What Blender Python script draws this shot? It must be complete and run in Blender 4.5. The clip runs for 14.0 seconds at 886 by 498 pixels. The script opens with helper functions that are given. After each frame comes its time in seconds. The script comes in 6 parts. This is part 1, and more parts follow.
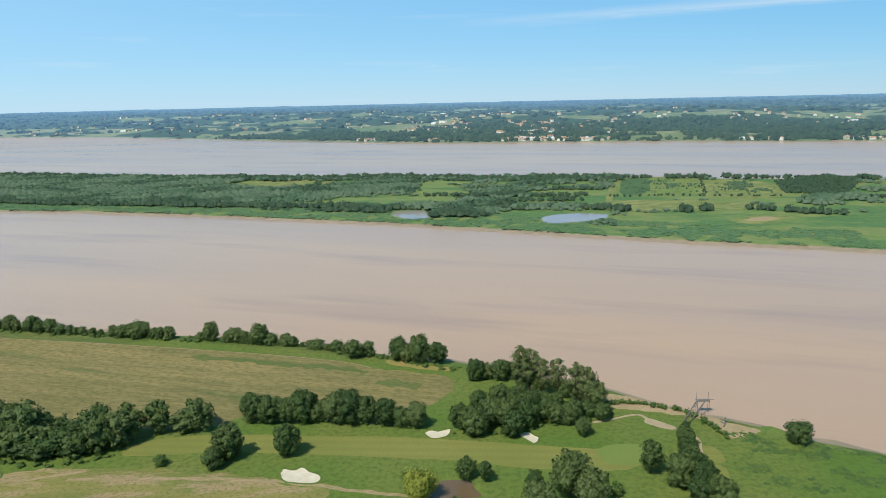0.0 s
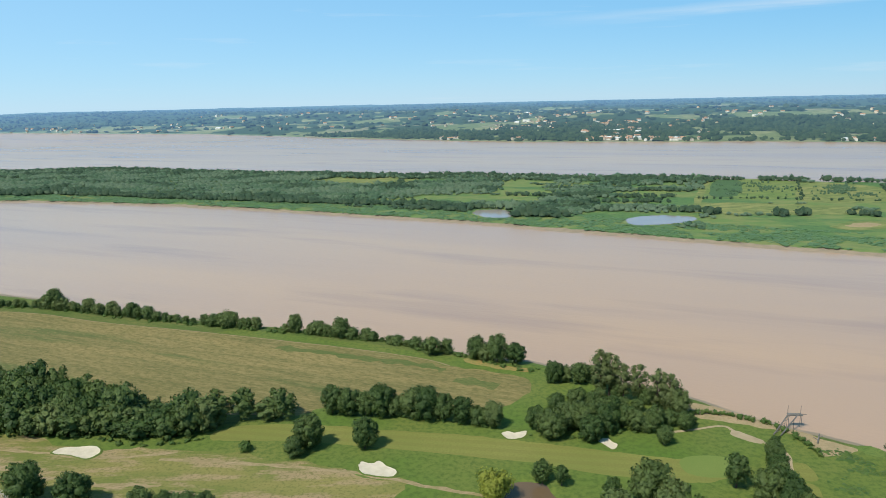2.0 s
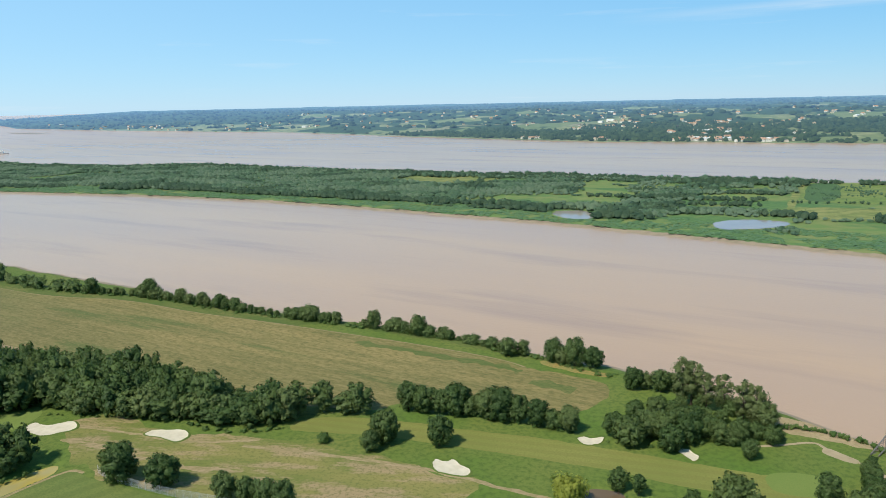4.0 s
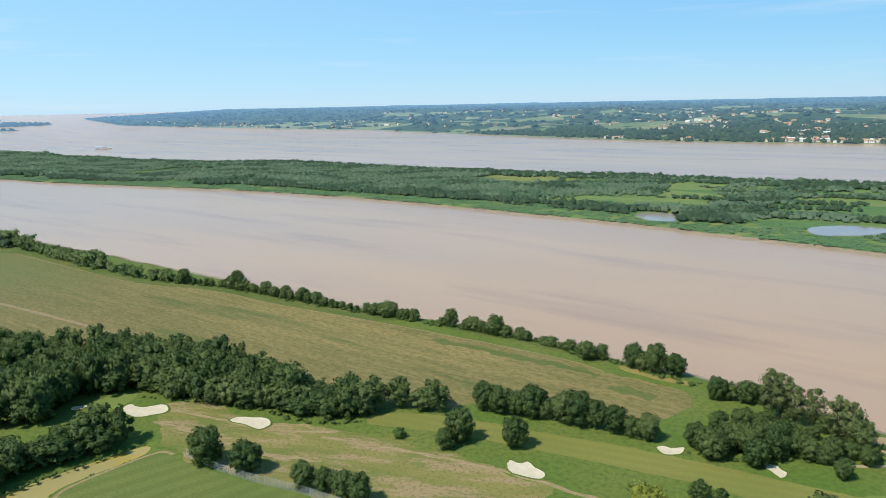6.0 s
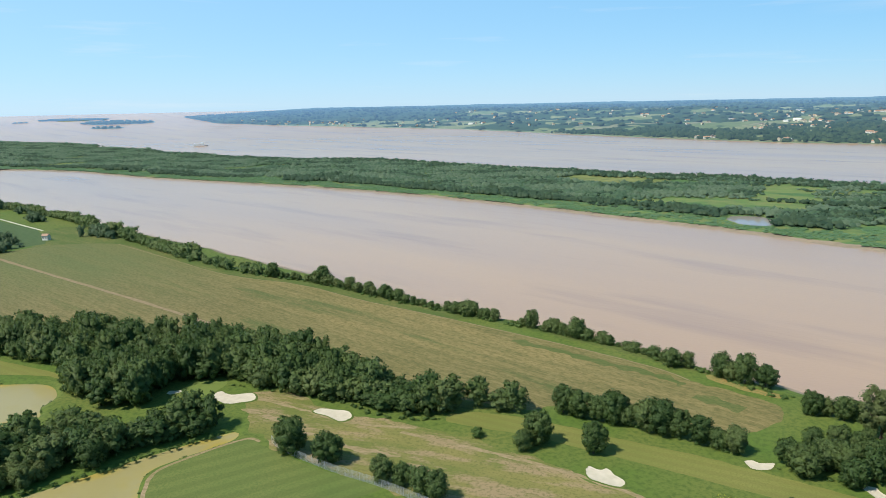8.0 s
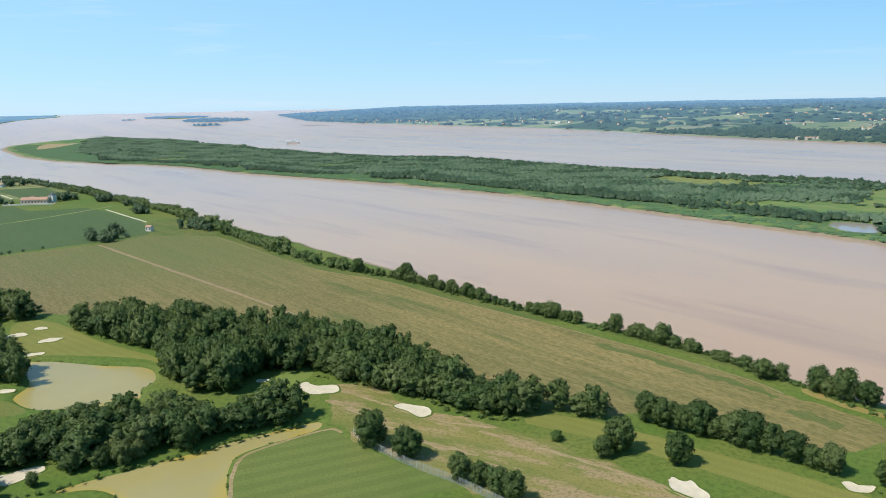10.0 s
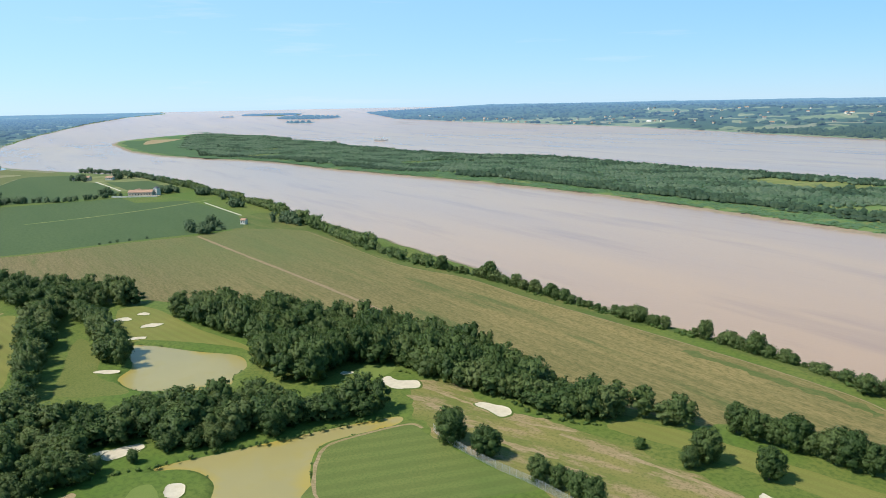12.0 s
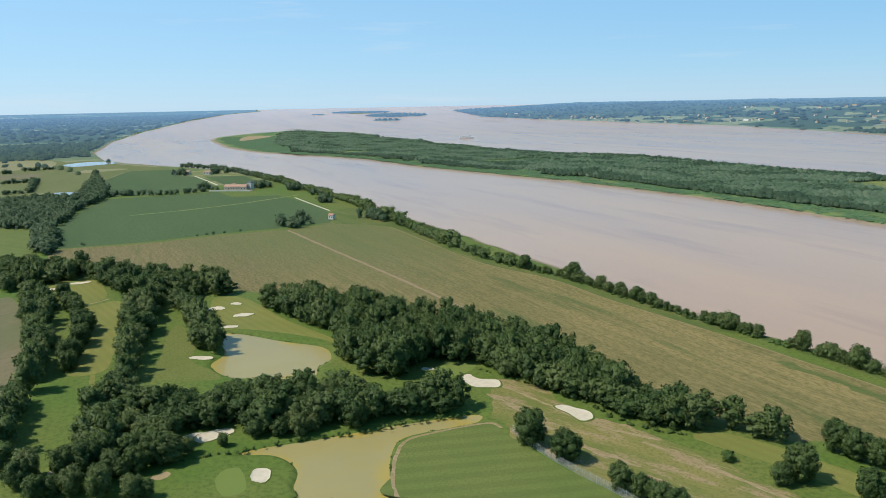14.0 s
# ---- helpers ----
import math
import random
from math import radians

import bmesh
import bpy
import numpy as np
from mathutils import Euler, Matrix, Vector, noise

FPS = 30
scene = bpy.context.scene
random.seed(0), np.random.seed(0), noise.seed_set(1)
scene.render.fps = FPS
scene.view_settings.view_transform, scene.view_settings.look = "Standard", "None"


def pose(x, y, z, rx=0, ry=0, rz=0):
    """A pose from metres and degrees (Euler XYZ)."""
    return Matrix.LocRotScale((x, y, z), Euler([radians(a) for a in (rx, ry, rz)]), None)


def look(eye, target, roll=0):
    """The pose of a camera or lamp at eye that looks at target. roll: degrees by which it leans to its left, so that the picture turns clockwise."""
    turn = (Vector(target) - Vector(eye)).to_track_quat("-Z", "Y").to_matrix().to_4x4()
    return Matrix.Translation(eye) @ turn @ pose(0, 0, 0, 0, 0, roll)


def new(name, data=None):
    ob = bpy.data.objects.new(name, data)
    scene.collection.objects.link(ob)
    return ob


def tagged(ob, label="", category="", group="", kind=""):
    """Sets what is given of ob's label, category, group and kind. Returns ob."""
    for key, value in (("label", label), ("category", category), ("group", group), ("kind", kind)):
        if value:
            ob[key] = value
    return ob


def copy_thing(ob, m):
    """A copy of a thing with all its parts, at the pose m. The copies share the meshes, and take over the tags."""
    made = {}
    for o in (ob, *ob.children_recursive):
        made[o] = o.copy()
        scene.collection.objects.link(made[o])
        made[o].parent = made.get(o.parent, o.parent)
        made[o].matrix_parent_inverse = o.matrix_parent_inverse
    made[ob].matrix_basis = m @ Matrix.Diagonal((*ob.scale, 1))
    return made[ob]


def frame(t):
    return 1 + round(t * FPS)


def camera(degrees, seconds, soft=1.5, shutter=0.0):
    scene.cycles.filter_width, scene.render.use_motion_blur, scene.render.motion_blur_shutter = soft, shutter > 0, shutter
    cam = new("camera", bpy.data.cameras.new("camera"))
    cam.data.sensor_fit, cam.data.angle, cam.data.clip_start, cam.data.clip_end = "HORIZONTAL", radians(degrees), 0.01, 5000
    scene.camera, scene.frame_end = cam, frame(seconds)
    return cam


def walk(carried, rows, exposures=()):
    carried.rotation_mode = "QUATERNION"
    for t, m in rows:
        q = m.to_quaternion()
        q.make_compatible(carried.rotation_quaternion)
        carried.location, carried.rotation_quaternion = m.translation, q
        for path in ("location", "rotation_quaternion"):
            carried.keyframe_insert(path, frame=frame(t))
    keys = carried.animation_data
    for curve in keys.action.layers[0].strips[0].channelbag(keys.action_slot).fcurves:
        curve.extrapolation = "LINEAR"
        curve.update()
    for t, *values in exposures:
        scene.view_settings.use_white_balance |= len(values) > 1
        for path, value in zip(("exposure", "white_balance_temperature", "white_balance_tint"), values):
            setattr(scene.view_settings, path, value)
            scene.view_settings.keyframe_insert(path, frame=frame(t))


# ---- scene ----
cam = camera(64.11, 14.0, soft=0.8)
PATH = [
    (0.0, (0.00, 0.00, 120.00), (-0.03, 489.34, 17.28), -1.263),
    (0.5, (-0.03, 0.07, 120.03), (-14.04, 489.24, 17.51), -1.276),
    (1.0, (-0.07, 0.13, 120.06), (-28.90, 488.68, 17.63), -1.263),
    (1.5, (-0.11, 0.19, 120.10), (-42.09, 487.78, 17.66), -1.264),
    (2.0, (-0.17, 0.24, 120.15), (-56.72, 486.36, 17.70), -1.245),
    (2.5, (-0.23, 0.29, 120.20), (-69.70, 484.76, 17.92), -1.236),
    (3.0, (-0.29, 0.33, 120.25), (-84.04, 482.56, 18.07), -1.228),
    (5.5, (-0.79, 0.45, 120.64), (-150.88, 466.44, 19.01), -1.174),
    (6.0, (-0.91, 0.36, 120.76), (-164.67, 461.70, 19.03), -1.150),
    (6.5, (-1.01, 0.27, 120.90), (-177.59, 456.90, 19.36), -1.152),
    (7.0, (-1.10, 0.16, 121.04), (-191.64, 451.14, 19.49), -1.157),
    (7.5, (-1.17, 0.05, 121.17), (-204.01, 445.67, 19.78), -1.185),
    (8.0, (-1.23, -0.06, 121.31), (-217.64, 439.11, 19.85), -1.184),
    (10.5, (-1.19, -0.44, 121.81), (-280.53, 401.67, 20.44), -1.115),
    (11.0, (-1.28, -0.44, 121.89), (-292.72, 392.95, 20.33), -1.130),
    (11.5, (-1.37, -0.42, 121.96), (-304.75, 383.82, 20.38), -1.156),
    (12.0, (-1.47, -0.41, 122.03), (-316.15, 374.63, 20.44), -1.099),
    (12.5, (-1.56, -0.39, 122.10), (-327.24, 365.10, 20.37), -1.116),
    (13.0, (-1.64, -0.38, 122.16), (-338.22, 355.07, 20.35), -1.089),
    (13.5, (-1.71, -0.37, 122.22), (-348.78, 344.89, 20.54), -1.096),
    (14.0, (-1.78, -0.36, 122.28), (-358.93, 334.38, 20.34), -1.077),
]
walk(cam, [(t, look(eye, target, roll)) for t, eye, target, roll in PATH], [(0.0, -0.11, 6370, 9), (6.0, -0.03, 6400, 10), (11.0, 0.0, 6400, 12), (13.5, 0.07, 6400, 12), (14.0, -0.2, 6400, 12)])

# ---- world, sun, exposure ----
SUN = Vector((-0.60 * math.cos(radians(54)), -0.80 * math.cos(radians(54)), math.sin(radians(54))))
world = bpy.data.worlds.new("sky")
scene.world = world
world.use_nodes = True
wn, wl = world.node_tree.nodes, world.node_tree.links
sky = wn.new("ShaderNodeTexSky")
sky.sky_type, sky.sun_disc = "NISHITA", False
sky.sun_elevation, sky.sun_rotation = radians(54), radians(217)
sky.air_density, sky.dust_density, sky.ozone_density, sky.altitude = 1.0, 0.0, 4.0, 120
air = wn.new("ShaderNodeMix")
air.data_type = "RGBA"
air.inputs[0].default_value = 0.6
wl.new(sky.outputs[0], air.inputs[6])
# thin high cloud in long streaks
way = wn.new("ShaderNodeTexCoord")
side = wn.new("ShaderNodeSeparateXYZ")
wl.new(way.outputs["Generated"], side.inputs[0])
across = wn.new("ShaderNodeMapRange")
across.inputs["From Min"].default_value, across.inputs["From Max"].default_value = -1.0, 0.7
wl.new(side.outputs[0], across.inputs["Value"])
tint = wn.new("ShaderNodeMix")
tint.data_type = "RGBA"
tint.inputs[6].default_value, tint.inputs[7].default_value = (4.3, 8.2, 11.6, 1.0), (0.7, 4.4, 8.1, 1.0)
wl.new(across.outputs[0], tint.inputs[0])
wl.new(tint.outputs[2], air.inputs[7])
streak = wn.new("ShaderNodeMapping")
streak.inputs["Scale"].default_value = (1.6, 2.4, 26.0)
streak.inputs["Rotation"].default_value = (0.0, radians(4), radians(20))
wisp = wn.new("ShaderNodeTexNoise")
wisp.inputs["Scale"].default_value, wisp.inputs["Detail"].default_value, wisp.inputs["Roughness"].default_value = 1.6, 6.0, 0.6
veil = wn.new("ShaderNodeMapRange")
veil.inputs["From Min"].default_value, veil.inputs["From Max"].default_value, veil.inputs["To Max"].default_value = 0.60, 0.80, 0.34
cirrus = wn.new("ShaderNodeMix")
cirrus.data_type = "RGBA"
cirrus.inputs[7].default_value = (7.6, 8.2, 8.6, 1.0)
wl.new(way.outputs["Generated"], streak.inputs["Vector"])
wl.new(streak.outputs[0], wisp.inputs["Vector"])
wl.new(wisp.outputs["Fac"], veil.inputs["Value"])
# one long thin streak low in the sky


def sky_maths(op, a, b):
    m = wn.new("ShaderNodeMath")
    m.operation = op
    for v, s in ((a, m.inputs[0]), (b, m.inputs[1])):
        if isinstance(v, (int, float)):
            s.default_value = v
        else:
            wl.new(v, s)
    return m.outputs[0]


def sky_ramp(v, lo, hi, most=1.0):
    m = wn.new("ShaderNodeMapRange")
    m.inputs["From Min"].default_value, m.inputs["From Max"].default_value, m.inputs["To Max"].default_value = lo, hi, most
    wl.new(v, m.inputs["Value"])
    return m.outputs[0]


ragged = sky_maths("MULTIPLY", sky_maths("SUBTRACT", wisp.outputs["Fac"], 0.5), 0.03)
lift = sky_maths("ABSOLUTE", sky_maths("SUBTRACT", sky_maths("ADD", side.outputs[2], ragged), sky_maths("ADD", sky_maths("MULTIPLY", side.outputs[0], 0.02), 0.102)), 0.0)
ribbon = sky_maths("MULTIPLY", sky_ramp(lift, 0.010, 0.0, 0.55), sky_maths("MULTIPLY", sky_ramp(side.outputs[0], 0.0, 0.25), sky_ramp(wisp.outputs["Fac"], 0.30, 0.62)))
wl.new(sky_maths("MAXIMUM", veil.outputs[0], ribbon), cirrus.inputs[0])
wl.new(air.outputs[2], cirrus.inputs[6])
wl.new(cirrus.outputs[2], wn["Background"].inputs[0])
# the sky deepens towards the zenith
wl.new(sky_maths("SUBTRACT", 0.112, sky_ramp(side.outputs[2], 0.22, 0.85, 0.062)), wn["Background"].inputs[1])
sun = new("sun", bpy.data.lights.new("sun", "SUN"))
sun.data.energy, sun.data.angle, sun.data.color = 4.9, radians(0.53), (0.965, 0.935, 0.85)
sun.matrix_world = look((0, 0, 300), Vector((0, 0, 300)) - SUN)


# ---- materials ----
class Nodes:
    """A small node builder for one principled material."""

    def __init__(self, name, made=None):
        self.m = made or bpy.data.materials.new(name)
        self.m.use_nodes = True
        self.t = self.m.node_tree
        self.b = self.t.nodes["Principled BSDF"]
        self.pos = self.t.nodes.new("ShaderNodeNewGeometry").outputs["Position"]

    def node(self, kind, **kw):
        n = self.t.nodes.new(kind)
        for k, v in kw.items():
            n.inputs[k].default_value = v
        return n

    def link(self, a, b):
        self.t.links.new(a, b)

    def stretch(self, vec, turn, sx, sy, sz=1.0):
        m = self.node("ShaderNodeMapping")
        m.vector_type = "POINT"
        r = self.node("ShaderNodeVectorRotate", Angle=radians(turn))
        r.rotation_type = "Z_AXIS"
        self.link(vec, r.inputs["Vector"])
        self.link(r.outputs[0], m.inputs["Vector"])
        m.inputs["Scale"].default_value = (sx, sy, sz)
        return m.outputs[0]

    def noise(self, size, detail=4.0, vec=None, rough=0.55):
        n = self.node("ShaderNodeTexNoise", Scale=1.0 / size, Detail=detail, Roughness=rough)
        self.link(vec or self.pos, n.inputs["Vector"])
        return n.outputs["Fac"]

    def ramp(self, fac, lo, hi):
        n = self.node("ShaderNodeMapRange")
        n.inputs["From Min"].default_value, n.inputs["From Max"].default_value = lo, hi
        self.link(fac, n.inputs["Value"])
        return n.outputs["Result"]

    def mix(self, fac, a, b):
        n = self.t.nodes.new("ShaderNodeMix")
        n.data_type = "RGBA"
        for v, s in ((fac, n.inputs[0]), (a, n.inputs[6]), (b, n.inputs[7])):
            if isinstance(v, (int, float)):
                s.default_value = v
            elif isinstance(v, tuple):
                s.default_value = (*v, 1.0)
            else:
                self.link(v, s)
        return n.outputs[2]

    def maths(self, op, a, b=0.0):
        n = self.t.nodes.new("ShaderNodeMath")
        n.operation = op
        for v, s in ((a, n.inputs[0]), (b, n.inputs[1])):
            if isinstance(v, (int, float)):
                s.default_value = v
            else:
                self.link(v, s)
        return n.outputs[0]

    def attr(self, name, out="Fac"):
        n = self.t.nodes.new("ShaderNodeAttribute")
        n.attribute_name = name
        return n.outputs[out]

    def bump(self, height, strength, distance):
        n = self.node("ShaderNodeBump", Strength=strength, Distance=distance)
        self.link(height, n.inputs["Height"])
        self.link(n.outputs[0], self.b.inputs["Normal"])

    def done(self, colour, rough=0.8, spec=0.3):
        if isinstance(colour, tuple):
            self.b.inputs["Base Color"].default_value = (*colour, 1.0)
        else:
            self.link(colour, self.b.inputs["Base Color"])
        self.b.inputs["Roughness"].default_value = rough
        self.b.inputs["Specular IOR Level"].default_value = spec
        return self.m


def turf(name, c1, c2, c3, big=40.0, small=1.5, turn=0.0, aniso=1.0, lo=0.35, hi=0.65, stripe=0.0, bump=0.25):
    """Grass or crop: two tones in large drifts, a third in small tufts; optional mowing stripes."""
    n = Nodes(name)
    v = n.stretch(n.pos, turn, 1.0 / aniso, 1.0)
    a = n.ramp(n.noise(big, 5, v), lo, hi)
    fine = n.stretch(n.pos, turn, 1.0 / min(aniso, 2.2), 1.0)
    s = n.noise(small, 5, fine, 0.7)
    col = n.mix(a, c1, c2)
    col = n.mix(n.maths("MULTIPLY", n.ramp(s, 0.45, 0.60), 0.8), col, c3)
    mid = n.ramp(n.noise(big / 5, 3, v), 0.3, 0.7)
    col = n.mix(n.maths("MULTIPLY", mid, 0.35), col, c2)
    if stripe:
        w = n.node("ShaderNodeTexWave", Scale=0.314 / stripe, Distortion=0.6, Detail=1.0)
        w.inputs["Detail Scale"].default_value = 0.05
        n.link(n.stretch(n.pos, turn, 1, 1), w.inputs["Vector"])
        col = n.mix(n.maths("MULTIPLY", n.ramp(w.outputs["Fac"], 0.3, 0.7), 0.3), col, tuple(0.68 * x for x in c1))
    n.bump(s, bump, 0.4)
    return n.done(col, 0.85, 0.15)


def plain(name, c1, c2, size, rough=0.7, spec=0.3, bump=0.1, metal=0.0):
    n = Nodes(name)
    a = n.noise(size, 5)
    n.bump(n.noise(size / 6, 4), bump, size * 0.2)
    n.b.inputs["Metallic"].default_value = metal
    return n.done(n.mix(n.ramp(a, 0.3, 0.7), c1, c2), rough, spec)


def muddy_water(name, c1, c2, c3, turn, big, aniso, rough, wave, depth):
    """Silt-laden water: drifting tones of silt under a rippled gloss."""
    n = Nodes(name)
    v = n.stretch(n.pos, turn, 1.0 / aniso, 1.0)
    a = n.ramp(n.noise(big, 4, v, 0.5), 0.35, 0.65)
    b = n.ramp(n.noise(big * 0.32, 5, v, 0.6), 0.52, 0.72)
    col = n.mix(n.maths("MULTIPLY", b, 0.6), n.mix(a, c1, c2), c3)
    n.bump(n.noise(wave, 3), 0.35, depth)
    n.b.inputs["IOR"].default_value = 1.33
    return n.done(col, rough, 0.5)


def leaf(name, c1, c2, c3):
    """Foliage: tone by leaf clump, by tree and by a fine mottle."""
    n = Nodes(name)
    g = n.t.nodes.new("ShaderNodeNewGeometry").outputs["Random Per Island"]
    o = n.t.nodes.new("ShaderNodeObjectInfo").outputs["Random"]
    col = n.mix(g, c1, c2)
    own = n.maths("FRACT", n.maths("ADD", o, n.attr("tone")))
    col = n.mix(n.maths("MULTIPLY", n.ramp(own, 0.45, 1.0), 0.75), col, c3)
    col = n.mix(n.maths("MULTIPLY", n.ramp(own, 0.40, 0.0), 0.55), col, c1)
    col = n.mix(n.maths("MULTIPLY", n.ramp(n.noise(2.5, 3), 0.40, 0.65), 0.35), col, c1)
    n.bump(n.noise(0.35, 2), 0.15, 0.3)
    thin = n.t.nodes.new("ShaderNodeBsdfTranslucent")
    n.link(col, thin.inputs["Color"])
    both = n.t.nodes.new("ShaderNodeMixShader")
    both.inputs[0].default_value = 0.32
    n.link(n.b.outputs[0], both.inputs[1])
    n.link(thin.outputs[0], both.inputs[2])
    n.link(both.outputs[0], n.t.nodes["Material Output"].inputs["Surface"])
    return n.done(col, 0.6, 0.25)


FIELD_TURN = 16.0
grass_rough = turf("rough_grass", (0.125, 0.15, 0.032), (0.175, 0.18, 0.05), (0.09, 0.115, 0.026), 45, 1.2)
grass_fair = turf("fairway_grass", (0.23, 0.215, 0.058), (0.18, 0.19, 0.046), (0.16, 0.17, 0.04), 30, 0.8, 94, 1, stripe=5.0, bump=0.08)
grass_green = turf("putting_grass", (0.15, 0.198, 0.046), (0.165, 0.205, 0.05), (0.14, 0.188, 0.043), 12, 0.5, bump=0.03)
grass_semi = turf("semi_rough", (0.09, 0.14, 0.026), (0.13, 0.155, 0.034), (0.08, 0.11, 0.024), 25, 1.0)
def dry_rough(name):
    """Burnt rough: straw and olive drifts, brown bare scrapes, dark tufts."""
    n = Nodes(name)
    v = n.stretch(n.pos, -8, 0.3, 1.0)
    col = n.mix(n.ramp(n.noise(12, 5, v), 0.38, 0.62), (0.24, 0.205, 0.066), (0.15, 0.165, 0.04))
    bare = n.noise(8, 6, n.stretch(n.pos, -4, 0.28, 1.0), 0.68)
    col = n.mix(n.maths("MULTIPLY", n.ramp(bare, 0.49, 0.58), 0.78), col, (0.34, 0.235, 0.135))
    tuft = n.noise(1.3, 4, None, 0.7)
    col = n.mix(n.maths("MULTIPLY", n.ramp(tuft, 0.50, 0.60), 0.6), col, (0.115, 0.12, 0.033))
    n.bump(tuft, 0.3, 0.4)
    return n.done(col, 0.85, 0.15)


verge_grass = turf("verge_grass", (0.08, 0.125, 0.026), (0.17, 0.165, 0.052), (0.058, 0.095, 0.022), 14, 1.4, 16, 4, lo=0.42, hi=0.64)
scrub_grass = turf("scrub_meadow", (0.095, 0.16, 0.03), (0.17, 0.20, 0.05), (0.06, 0.11, 0.024), 20, 1.6, -35, 3)
weed_green = turf("field_weeds", (0.085, 0.125, 0.03), (0.16, 0.15, 0.052), (0.06, 0.10, 0.024), 5, 1.2, 16, 5)
grass_dry = dry_rough("dry_rough")
grass_range = turf("range_grass", (0.115, 0.158, 0.038), (0.165, 0.182, 0.05), (0.095, 0.132, 0.032), 50, 1.0, 35, 1, stripe=7.0, bump=0.06)
def stubble(name):
    """Cut stubble: tan drifts, long drill streaks, weeds; greener where the crop still grows."""
    n = Nodes(name)
    col = n.mix(n.ramp(n.noise(60, 5, n.stretch(n.pos, FIELD_TURN, 0.25, 1.0)), 0.35, 0.65), (0.262, 0.2, 0.076), (0.175, 0.148, 0.054))
    far = n.node("ShaderNodeVectorMath")
    far.operation = "DISTANCE"
    n.link(n.pos, far.inputs[0])
    far.inputs[1].default_value = (-545, 405, 0)
    wander = n.maths("MULTIPLY", n.noise(70, 5, n.stretch(n.pos, FIELD_TURN, 0.4, 1.0)), 260.0)
    lush = n.maths("MULTIPLY", n.ramp(n.maths("ADD", far.outputs["Value"], wander), 360, 190), 0.85)
    old = n.node("ShaderNodeVectorMath")
    old.operation = "DISTANCE"
    n.link(n.pos, old.inputs[0])
    old.inputs[1].default_value = (-600, 210, 0)
    col = n.mix(n.maths("MULTIPLY", n.ramp(n.maths("ADD", old.outputs["Value"], wander), 460, 200), 0.7), col, (0.18, 0.138, 0.072))
    streak = n.noise(6, 5, n.stretch(n.pos, FIELD_TURN, 0.07, 1.0), 0.65)
    col = n.mix(n.maths("MULTIPLY", n.ramp(streak, 0.46, 0.60), 0.6), col, (0.125, 0.122, 0.04))
    drill = n.noise(2.2, 4, n.stretch(n.pos, FIELD_TURN, 0.14, 1.0), 0.7)
    col = n.mix(n.maths("MULTIPLY", n.ramp(drill, 0.48, 0.64), 0.32), col, (0.33, 0.25, 0.11))
    col = n.mix(n.maths("MULTIPLY", n.ramp(drill, 0.50, 0.36), 0.3), col, (0.105, 0.105, 0.034))
    green = n.noise(26, 4, n.stretch(n.pos, FIELD_TURN, 0.12, 1.0), 0.6)
    col = n.mix(n.maths("MULTIPLY", n.ramp(green, 0.57, 0.66), 0.75), col, (0.075, 0.115, 0.03))
    straw = n.noise(1.2, 4, n.stretch(n.pos, FIELD_TURN, 0.3, 1.0), 0.75)
    col = n.mix(n.maths("MULTIPLY", n.ramp(straw, 0.50, 0.64), 0.4), col, (0.32, 0.235, 0.105))
    col = n.mix(lush, col, n.mix(n.ramp(green, 0.4, 0.6), (0.125, 0.15, 0.05), (0.155, 0.16, 0.055)))
    tuft = n.noise(1.7, 4, n.stretch(n.pos, FIELD_TURN, 0.5, 1.0), 0.7)
    col = n.mix(n.maths("MULTIPLY", n.ramp(tuft, 0.47, 0.60), 0.58), col, (0.10, 0.097, 0.032))
    n.bump(tuft, 0.3, 0.4)
    return n.done(col, 0.85, 0.15)


crop_dry = stubble("stubble_field")
crop_green = turf("green_crop", (0.068, 0.108, 0.04), (0.088, 0.125, 0.046), (0.06, 0.096, 0.035), 80, 3.0, FIELD_TURN, 6)
crop_pale = turf("pale_crop", (0.30, 0.26, 0.15), (0.24, 0.23, 0.11), (0.20, 0.2, 0.09), 60, 3.0, 60, 5)
crop_brown = turf("bare_field", (0.22, 0.165, 0.10), (0.15, 0.15, 0.07), (0.13, 0.13, 0.06), 45, 3.0, 70, 4)
sand = plain("bunker_sand", (0.64, 0.555, 0.42), (0.53, 0.455, 0.33), 3.0, 0.9, 0.1, 0.2)
gravel = plain("gravel", (0.41, 0.32, 0.20), (0.31, 0.24, 0.145), 4.0, 0.9, 0.1, 0.2)
dirt = turf("worn_earth", (0.37, 0.265, 0.16), (0.29, 0.215, 0.11), (0.20, 0.175, 0.065), 7, 1.4, -10, 3)
road_white = plain("limestone_road", (0.62, 0.58, 0.46), (0.5, 0.47, 0.35), 5.0, 0.9, 0.1, 0.1)
mud = plain("river_mud", (0.26, 0.205, 0.15), (0.20, 0.16, 0.12), 9.0, 0.6, 0.4, 0.2)
river_mat = muddy_water("river_water", (0.495, 0.318, 0.182), (0.42, 0.28, 0.188), (0.30, 0.20, 0.155), 18, 170, 6, 0.22, 2.2, 0.35)
lake_mat = muddy_water("pond_water", (0.345, 0.288, 0.118), (0.32, 0.27, 0.112), (0.34, 0.275, 0.09), 0, 40, 1, 0.12, 1.2, 0.05)
lake_nodes = Nodes("pond_water", lake_mat)
lake_from = lake_nodes.b.inputs["Base Color"].links[0].from_socket
lake_nodes.done(lake_nodes.mix(lake_nodes.attr("shallow"), lake_from, (0.38, 0.29, 0.07)), 0.15, 0.35)
